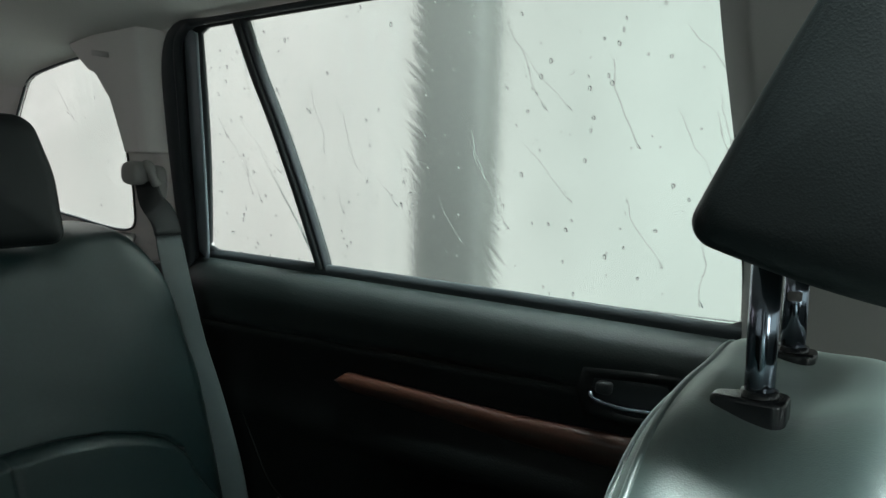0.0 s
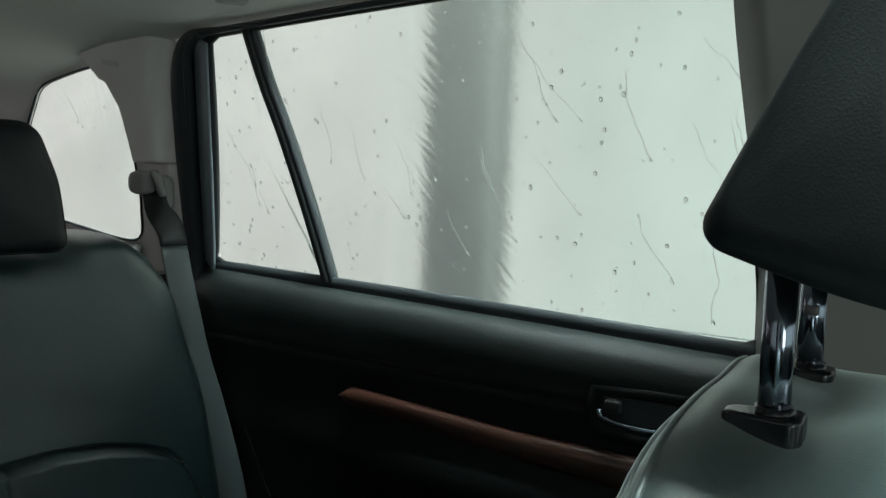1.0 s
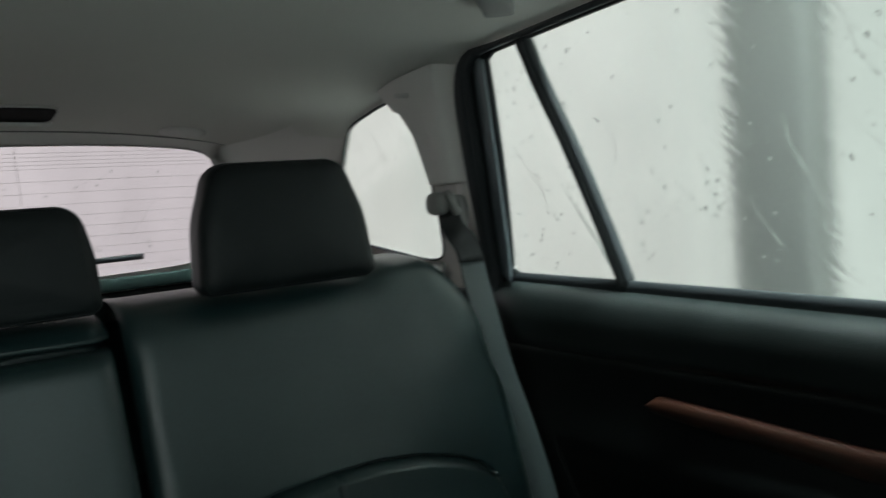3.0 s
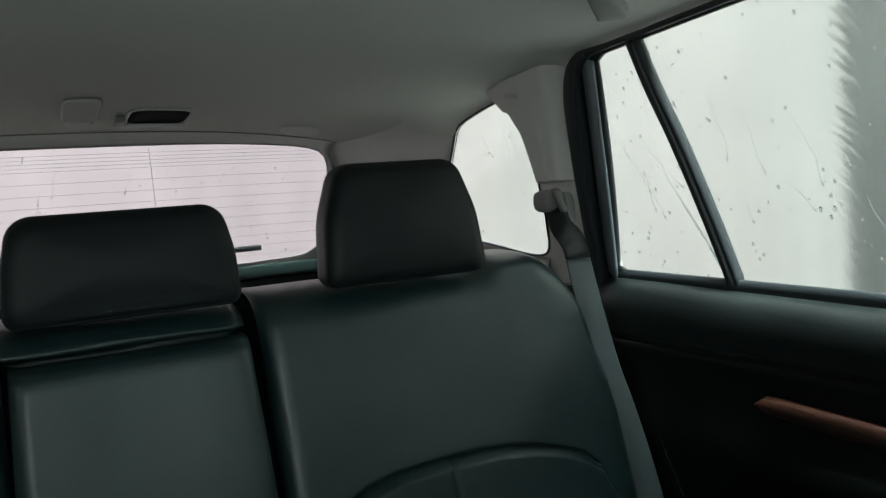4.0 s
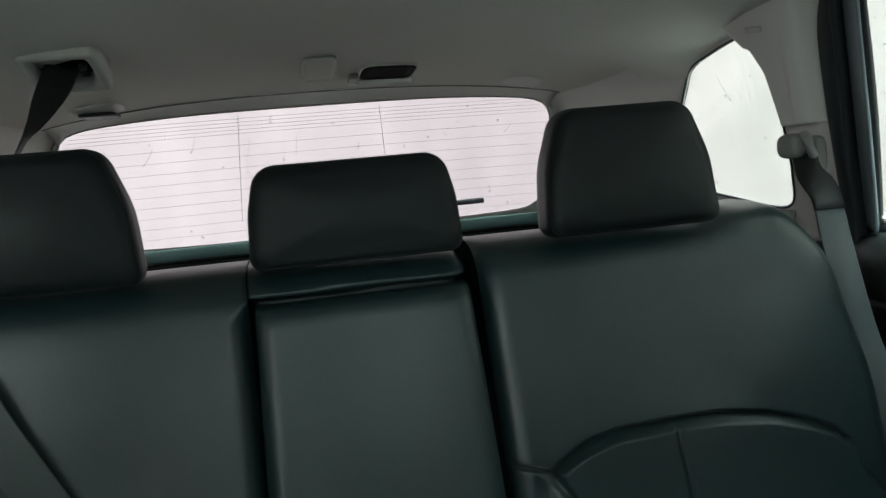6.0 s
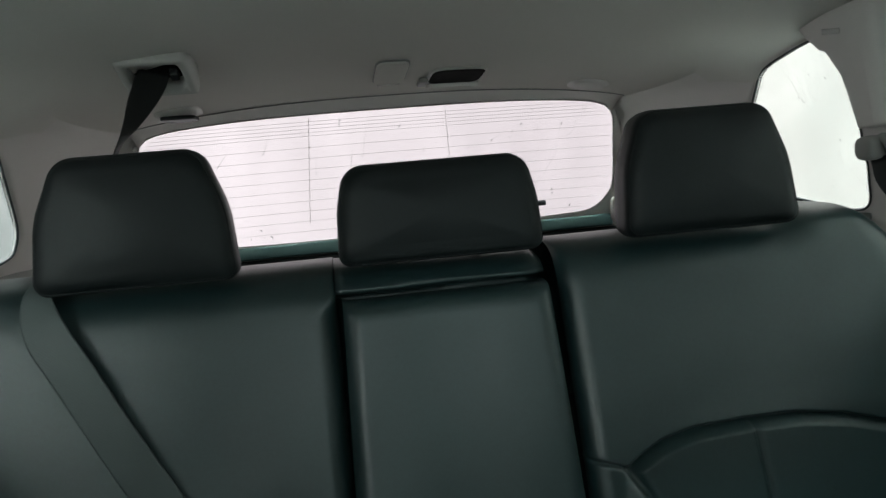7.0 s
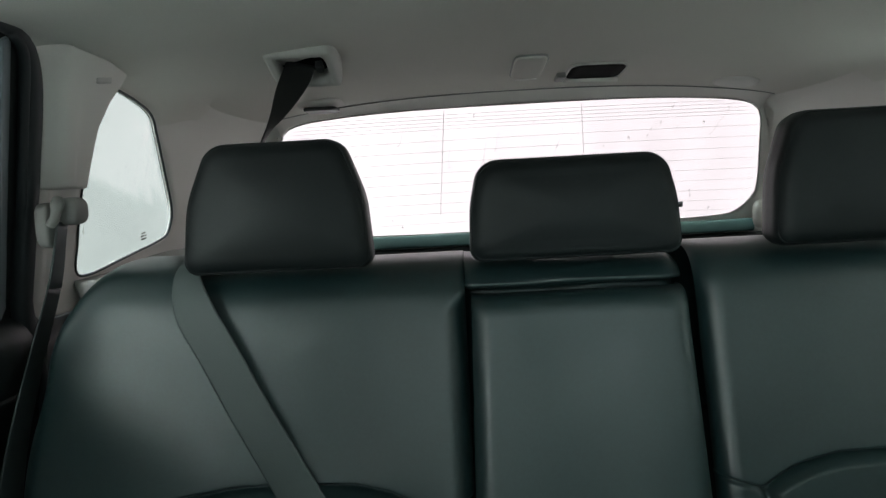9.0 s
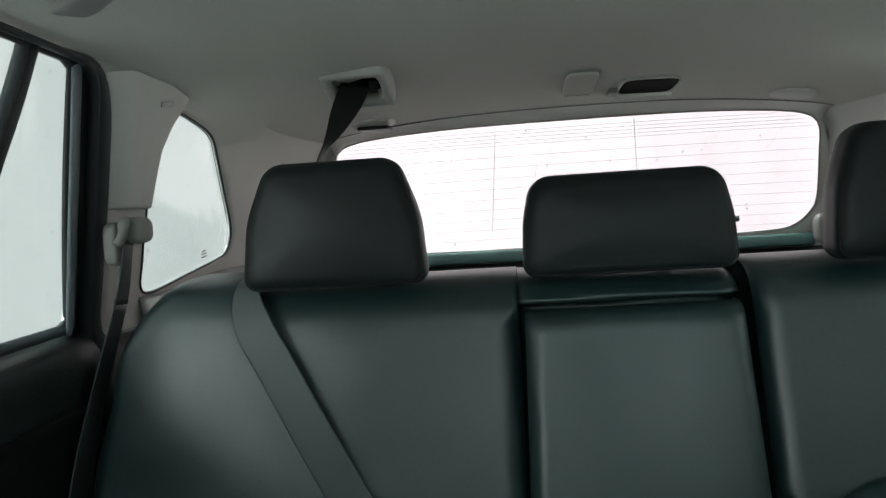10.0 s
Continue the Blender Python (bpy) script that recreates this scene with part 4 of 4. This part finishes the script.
slot = thing("belt_outlet", on_plate(0, 0, 0.02), "beige belt outlet in the headliner with a dark opening", "belt outlet")
n8 = 48
big = [(math.copysign(abs(math.cos(t)) ** 0.45, math.cos(t)), math.copysign(abs(math.sin(t)) ** 0.45, math.sin(t))) for t in np.linspace(0, 2 * math.pi, n8, endpoint=False)]
inn = np.array([(0.038 * a, 0.002 + 0.042 * b) for a, b in big])
ot_ = np.array([(0.056 * a, 0.002 + 0.059 * b) for a, b in big])
part("bezel", thick(ring_sheet(inn, ot_, lambda a, b: on_plate(a, b, 0.012 * smooth01(0.80, 1.02, max(abs(a) / 0.056, abs(b - 0.002) / 0.059)) ** 2 + 0.004 * smooth01(0.72, 0.66, max(abs(a) / 0.056, abs(b - 0.002) / 0.059))), 8), (0, 0, 0.024)), BEIGE_MID, slot, "rounded beige surround")
# near-black sheet that stands in for the shade inside the outlet
part("opening", filled(inn * 1.02, lambda a, b: on_plate(a, b, 0.022), 0.002, (0, 0, 1)), VOID, slot, "dark opening")
part("slot_guide", box(on_plate(0.024, 0.006, 0.010), (0.012, 0.020, 0.012), 0.002, 2, pose(0, 0, 0, -20, 0, 0)), BLACK, slot, "black belt guide in the opening")

cap = thing("roof_cover_cap", on_roof(0.0, 1.535), "square beige cover cap on the headliner", "cover cap")
soft = [(math.copysign(abs(a) ** 0.75, a), math.copysign(abs(b) ** 0.75, b)) for a, b in big]
part("gap", filled(np.array([(0.0315 * a, 1.537 + 0.088 * b) for a, b in soft]), lambda x, y: on_roof(x, y, 0.002), 0.004, (0, 0, 1)), BEIGE_DARK, cap, "fine shadow gap round the cap")
plate = part("plate", filled(np.array([(0.029 * a, 1.538 + 0.083 * b) for a, b in soft]), lambda x, y: on_roof(x, y, 0.006), 0.005, (0, 0, 1)), LINER, cap, "flat square cap with rounded corners")
bv = plate.modifiers.new("round", "BEVEL")
bv.width, bv.segments, bv.angle_limit = 0.002, 2, radians(50)
part("edge", tube([on_roof(x, 1.621, 0.006) for x in np.linspace(-0.022, 0.022, 7)], 0.003, 0.003, 8, (0, 1, 0)), BEIGE, cap, "bright lower edge")

pocket = thing("belt_tongue_holder", on_roof(0.13, 1.60), "beige holder with a dark slot in the headliner", "belt holder")
square = [(math.copysign(abs(a) ** 0.9, a), math.copysign(abs(b) ** 0.9, b)) for a, b in big]
pin = np.array([(0.131 + 0.051 * a, 1.598 + 0.062 * b) for a, b in square])
pout = np.array([(0.130 + 0.055 * a, 1.599 + 0.066 * b) for a, b in square])
part("frame", thick(ring_sheet(pin, pout, lambda x, y: on_roof(x, y, 0.004), 2), (0, 0, 0.005)), BEIGE_MID, pocket, "thin beige frame")
# the slot's inner shade, drawn as a near-black sheet
part("slot", filled(pin, lambda x, y: on_roof(x, y, 0.003), 0.002, (0, 0, 1)), VOID, pocket, "dark slot")
part("lip", tube([on_roof(x, 1.662 + 0.004 * (x - 0.13), 0.006) for x in np.linspace(0.078, 0.186, 9)], 0.004, 0.005, 6), BEIGE, pocket, "bright lower lip")
part("button", box(on_roof(0.068, 1.628, 0.005), (0.018, 0.050, 0.010), 0.003, 2, roof_turn(0.07, 1.63)), BEIGE_DARK, pocket, "small beige button")

for x, y, lab, dark in ((0.428, 1.690, "oval beige cover of a seat tether point", False), (-0.412, 1.690, "oval beige tether point with a dark opening", True)):
    ov = thing("tether_cover", on_roof(x, y), lab, "tether cover", "tether covers in the headliner")
    pw = 0.5 if dark else 1.0
    shp = np.array([(x + 0.042 * math.copysign(abs(math.cos(t)) ** pw, math.cos(t)) * (1.1 if math.cos(t) * x < 0 else 0.95), y + 0.046 * math.copysign(abs(math.sin(t)) ** pw, math.sin(t))) for t in np.linspace(0, 2 * math.pi, 40, endpoint=False)])
    mid = np.array([x, y])
    cov = part("cover", filled(mid + (shp - mid), lambda a, b: on_roof(a, b, 0.010 - 0.007 * min(1.0, ((a - x) / 0.042) ** 2 + ((b - y) / 0.046) ** 2)), 0.006, (0, 0, 1)), BEIGE, ov, "domed oval cover")
    if dark:
        # black pad in place of the shaded hole
        part("opening", puffed(on_roof(x + 0.004, y + 0.002, 0.0125), (0.033, 0.034, 0.004), 8, 6), BLACK, ov, "dark opening")


def grab_handle(s):
    g = thing("grab_handle", (s * 0.57, 0.73, 1.14), "grey-beige folding grab handle on the headliner edge", "grab handle", "grab handles")
    flat = [(0.556, 0.842, 0.004), (0.540, 0.823, 0.010), (0.519, 0.800, 0.016), (0.484, 0.770, 0.018), (0.455, 0.744, 0.018), (0.436, 0.722, 0.018), (0.425, 0.694, 0.018), (0.421, 0.650, 0.018), (0.421, 0.606, 0.018),
            (0.424, 0.580, 0.018), (0.436, 0.566, 0.018), (0.455, 0.568, 0.018), (0.480, 0.587, 0.017), (0.509, 0.616, 0.014), (0.532, 0.637, 0.006)]
    bar = spline([(a, b, roof(a, b) - d) for a, b, d in flat], 80)
    wide = lambda t: 0.0135 + 0.0055 * smooth01(0.15, 0.45, abs(t - 0.5))
    part("bar", tube([(s * a, b, c) for a, b, c in bar], wide, lambda t: 0.0085, 16, power=4.5), BEIGE_DARK, g, "curved grip bar")
    for x, y in ((0.546, 0.831), (0.523, 0.628)):
        part("end_cover", puffed((s * x, y, roof(x, y) - 0.006), (0.014, 0.014, 0.008), 4.0, 7), BEIGE_DARK, g, "rounded end cover")
    hk = part("coat_hook", tube([(s * a, b, c) for a, b, c in spline([(0.535, 0.668, 1.150), (0.525, 0.662, 1.1455), (0.515, 0.656, 1.1445), (0.508, 0.652, 1.147)], 12)], 0.0065, 0.0022, 8), BEIGE_DARK, g, "small folding coat hook")
    return g


for s in (1, -1):
    grab_handle(s)

# ---- front seat beside the camera ----
fseat = thing("front_seat", (0.335, 0.10, 0.0), "black leather front seat with a raised headrest on chrome posts", "car seat")


def fback(a, b, c):
    """Shoulders narrow to a crowned top; the rear face rolls over."""
    w = 1 - 0.42 * max(0, (c - 0.45) / 0.55) ** 2
    dent = 0.044 * math.exp(-((a * w + 0.27) / 0.62) ** 4 - ((b - 0.08) / 0.6) ** 2) * smooth01(0.75, 0.97, c)
    pucker = 0.0015 * math.sin(9 * a + 5 * b) * math.exp(-(a / 0.5) ** 2) * smooth01(0.6, 0.9, c)
    return np.array((a * w, b, c - 0.006 * a * a * max(0, c) + 0.014 * b * max(0, c) ** 4 - dent + pucker))


FB = ((0.335, 0.166, 0.436), (0.238, 0.076, 0.411))
part("backrest", puffed(*FB, 5.0, 56, fback), LEATHER_LIT, fseat, "rounded black leather backrest")
for b in (0.76, 0.65):
    loop = []
    for t in np.linspace(0, 2 * math.pi, 90, endpoint=False):
        ca, sa = math.cos(t), math.sin(t)
        k = ((1 - b ** 5) / (abs(ca) ** 5 + abs(sa) ** 5)) ** 0.2
        p = fback(ca * k, b, sa * k)
        loop.append([FB[0][q] + p[q] * FB[1][q] for q in range(3)])
    part("piping", tube(loop, 0.0022, 0.0022, 6, (0, 1, 0), True), LEATHER_LIT, fseat, "sewn leather piping")
part("cushion", puffed((0.335, -0.15, 0.20), (0.25, 0.26, 0.20), 5, 12), LEATHER, fseat, "black leather cushion")


FH = rounded([(0.088, 0.888), (0.203, 0.917), (0.128, 1.066), (0.070, 1.055)], [0.022, 0.011, 0.022, 0.022], 8, 0.002)
# a wedge that leans forward and narrows upward
part("headrest", cushion(FH, lambda a, b, d: (0.335 + (d - 0.335) * (1 - 0.9 * max(0.0, b - 0.92)), a, b - 0.08 * (d - 0.21)), 0.207, 0.463, 0.016, 0.016, 0.004), LEATHER_MATT, fseat, "black leather headrest pulled up")


for x in (0.280, 0.390):
    pt = part("post", tube([(x, 0.176, 0.80), (x, 0.177, 0.93)], 0.0070, 0.0070, 18, (0, 1, 0)), CHROME, fseat, "chrome headrest post")
    if x > 0.3:
        part("notch", box((x - 0.0062, 0.1765, 0.872), (0.003, 0.008, 0.006), 0.001, 1), STEEL, pt, "notch in the post")
    tear = rounded([(x - 0.006, 0.198), (x - 0.0135, 0.163), (x + 0.0135, 0.163), (x + 0.006, 0.198)], [0.004, 0.006, 0.006, 0.004], 5)
    part("guide_sleeve", cushion(tear, lambda a, b, d: (a, b, d + 0.16 * (0.178 - b) * (1 if d < 0.831 else 0.35)), 0.820, 0.8385, 0.005, 0.0025), GLOSS, fseat, "shiny black plastic post guide")
    part("collar", tube([(x, 0.176, 0.834), (x, 0.1762, 0.8415)], 0.0086, 0.0086, 16, (0, 1, 0)), GLOSS, fseat, "shiny collar round the post")

# unseen second front seat, added to keep front light off the bench
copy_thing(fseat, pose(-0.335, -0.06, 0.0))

# ---- the wash bay outside ----
ground = tagged(link("ground", box((0, 20, -0.40), (400, 400, 0.04), 0), CONCRETE, smooth=False), "wet concrete floor of the wash bay", "ground", kind="structure")


def sheet(name, corners, mat, label):
    bm = bmesh.new()
    bm.faces.new([bm.verts.new(c) for c in corners])
    return tagged(link(name, bm, mat, smooth=False), label, "backdrop", kind="structure")


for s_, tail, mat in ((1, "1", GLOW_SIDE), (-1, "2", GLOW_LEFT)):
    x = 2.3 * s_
    sheet("backdrop_side_" + tail, [(x, -0.3, -0.38), (x, 4.0, -0.38), (x, 4.0, 4), (x, -0.3, 4)], mat, "glowing misted white wall of the wash bay")
    sheet("backdrop_corner_" + tail, [(x, 4.0, -0.38), (1.75 * s_, 4.6, -0.38), (1.75 * s_, 4.6, 4), (x, 4.0, 4)], mat, "glowing misted white corner of the wash bay")
    # walls ahead of the view, given a weak glow for the front side windows
    sheet("backdrop_ahead_" + tail, [(x, -5, -0.38), (x, -0.3, -0.38), (x, -0.3, 4), (x, -5, 4)], GLOW_AHEAD, "unseen side wall with an added dim glow, further ahead")
    # unseen glowing sheets, far stronger on the left, added to light the bench
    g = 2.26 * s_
    sheet("backdrop_added_glow_" + tail, [(g, -3.6, 0.65), (g, -2.0, 0.65), (g, -2.0, 1.9), (g, -3.6, 1.9)], GLOW_ADDED if s_ < 0 else GLOW_ADDED_DIM, "unseen glowing sheet added beside the bay's front end")
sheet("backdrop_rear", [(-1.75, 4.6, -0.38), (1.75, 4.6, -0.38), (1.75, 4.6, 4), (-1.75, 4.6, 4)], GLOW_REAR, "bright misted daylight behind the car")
# out of view: glow added ahead to light the bench through the open front
sheet("backdrop_front", [(-2.3, -5, -0.38), (2.3, -5, -0.38), (2.3, -5, 4), (-2.3, -5, 4)], GLOW_FRONT, "unseen glowing sheet for daylight ahead of the car")
# plain roof out of view, added to close the bay overhead
tagged(link("bay_roof", box((0, 1.5, 4.1), (4.7, 13.2, 0.08), 0), PALE, smooth=False), "unseen white roof added over the wash bay", "roof", kind="structure")
# unseen glowing sheet, its width set to steer light over the seats
sheet("backdrop_overhead", [(-0.35, -3.5, 4), (0.78, -3.5, 4), (0.78, 1.0, 4), (-0.35, 1.0, 4)], GLOW_OVERHEAD, "unseen glowing sheet added above the car")
wall = bpy.data.objects["backdrop_side_1"]
rib = None
for k in range(20):
    if rib is None:
        rib = part("rib", box((0, 0, 0), (0.006, 0.012, 2.9), 0), PANEL, wall)
        rib.location = (2.295, 1.60, 1.07)
        continue
    again = rib.copy()
    scene.collection.objects.link(again)
    again.location = (2.295, 1.60 + 0.115 * k, 1.07)

post = thing("bay_upright", (1.76, 1.235, -0.38), "grey steel upright of the wash gantry", "steel upright")
part("column", box((1.76, 1.235, 1.3), (0.12, 0.22, 3.4), 0.02, 3), STEEL, post, "square grey column")
part("foot_plate", box((1.76, 1.235, -0.365), (0.26, 0.32, 0.03), 0.006, 2), STEEL, post)


# ---- water standing and running on the glass ----
def water(name, place, inside, drops, runs, seed, size=1.0):
    """Beads and thin runs of water on a pane. place(a, b, out) -> xyz; inside(a, b) -> bool; spans (a0, a1, b0, b1)."""
    rnd = random.Random(seed)
    bm = bmesh.new()
    (a0, a1, b0, b1) = inside[0]
    ok = inside[1]
    rings = 4
    for _ in range(drops):
        a, b = rnd.uniform(a0, a1), rnd.uniform(b0, b1)
        r = size * (0.0005 + 0.0018 * rnd.random() ** 3)
        if not ok(a, b):
            continue
        tall = rnd.uniform(1.0, 1.6)
        top = bm.verts.new(place(a, b, r * 0.55))
        last = None
        for k in (1, 2):
            t = k / 2 * math.pi / 2
            ring = [bm.verts.new(place(a + r * math.sin(t) * math.cos(w), b + r * tall * math.sin(t) * math.sin(w), r * 0.55 * math.cos(t))) for w in np.linspace(0, 2 * math.pi, 8, endpoint=False)]
            for q in range(8):
                if last is None:
                    bm.faces.new((top, ring[q], ring[(q + 1) % 8]))
                else:
                    bm.faces.new((last[q], ring[q], ring[(q + 1) % 8], last[(q + 1) % 8]))
            last = ring
        bm.faces.new(last[::-1])
    for _ in range(runs):
        a, b = rnd.uniform(a0, a1), rnd.uniform(b0 + 0.3 * (b1 - b0), b1)
        slant = rnd.gauss(-0.40, 0.22)
        path, n = [], rnd.randint(9, 34)
        wander = 0
        for k in range(n):
            if not ok(a, b):
                break
            path.append((a, b))
            wander = 0.7 * wander + rnd.gauss(0, 0.5)
            b -= 0.0035
            a += 0.0035 * (slant + 0.35 * wander)
        if len(path) < 8:
            continue
        r0 = size * rnd.uniform(0.0003, 0.0006)
        prev = None
        for k, (a, b) in enumerate(path):
            r = r0 * (0.5 + 0.5 * math.sin(math.pi * min(1, k / 6) / 2)) * (1 + 0.35 * math.sin(k * 1.3 + a * 90)) + (0.0011 * size if k > len(path) - 3 else 0)
            row = [bm.verts.new(place(a + r * c, b, 0.6 * r * h)) for c, h in ((-1, 0), (-0.6, 0.75), (0, 1), (0.6, 0.75), (1, 0))]
            if prev:
                for q in range(4):
                    bm.faces.new((prev[q], prev[q + 1], row[q + 1], row[q]))
                bm.faces.new((prev[4], prev[0], row[0], row[4]))
            prev = row
    ob = link(name, bm, WATER)
    ob.visible_shadow = False
    return tagged(ob, "clear water beads and runs on the wet glass", "water", kind="stuff")


for s, seed, dr, ru in ((1, 3, 540, 26), (-1, 4, 110, 14)):
    water("water_on_door_glass", lambda y, z, o, s=s: (s * (side(y, z) + (0.0072 if s > 0 else 0.0063) + o), y, z), ((0.25, 1.05, 0.79, 1.14), lambda y, z: y < 1.045 - 0.22 * (z - 0.80)), dr, ru, seed)
    water("water_on_quarter_glass", lambda y, z, o, s=s: (s * (side(y, z) + 0.0073 + o), y, z), ((1.18, 1.50, 0.83, 1.08), lambda y, z: y < 1.49 - 0.5 * max(0, z - 0.9)), 24, 2, seed + 10)
water("water_on_rear_glass", lambda x, z, o: (x, rear_y(z) + 0.0083 + o, z), ((-0.52, 0.52, 0.82, 1.08), lambda x, z: True), 160, 12, 21, 1.1)


def film(name, s, y0, y1, z0, z1, seed):
    """A wavy film of running water on the door's main glass: slanting ripples that fade out towards its edges."""
    ny, nz = 420, 220
    c, d = math.cos(radians(48)), math.sin(radians(48))

    def lift(y, z):
        a, b = (y * c - z * d), (y * d + z * c)
        warp = 0.010 * noise.noise(Vector((y * 14, z * 14, seed)))
        big = noise.noise(Vector(((a + warp) * 165, b * 34, seed + 3.0)))
        small = noise.noise(Vector(((a + warp) * 80, b * 14, seed + 9.0)))
        patch = 0.25 + 0.75 * smooth01(-0.25, 0.35, noise.noise(Vector((y * 7, z * 5, seed + 5.0))))
        fade = smooth01(y1, y1 - 0.22, y) * smooth01(z0, z0 + 0.03, z)
        return 0.0010 + (0.00024 * big + 0.00016 * small) * patch * fade
    def at(y, z, out):
        # the film ends at the upright bar
        y = min(y, 0.826 + (z - 0.79) * 0.22)
        return (s * (side(y, z) + 0.0062 + out), y, z)
    bm = bmesh.new()
    inner = [[bm.verts.new(at(y0 + (y1 - y0) * i / ny, z0 + (z1 - z0) * j / nz, 0.0)) for j in range(nz + 1)] for i in range(ny + 1)]
    outer = [[bm.verts.new(at(y0 + (y1 - y0) * i / ny, z0 + (z1 - z0) * j / nz, lift(y0 + (y1 - y0) * i / ny, z0 + (z1 - z0) * j / nz))) for j in range(nz + 1)] for i in range(ny + 1)]
    for skin_ in (inner, outer):
        for i in range(ny):
            for j in range(nz):
                bm.faces.new((skin_[i][j], skin_[i + 1][j], skin_[i + 1][j + 1], skin_[i][j + 1]))
    rim = [(i, 0) for i in range(ny)] + [(ny, j) for j in range(nz)] + [(i, nz) for i in range(ny, 0, -1)] + [(0, j) for j in range(nz, 0, -1)]
    for (i, j), (k, m) in zip(rim, rim[1:] + rim[:1]):
        bm.faces.new((inner[i][j], inner[k][m], outer[k][m], outer[i][j]))
    ob = link(name, bm, WATER)
    ob.visible_shadow = False
    return tagged(ob, "clear rippled film of water running down the glass", "water", kind="stuff")


film("water_film_on_door_glass", 1, 0.25, 0.88, 0.785, 1.140, 11.0)
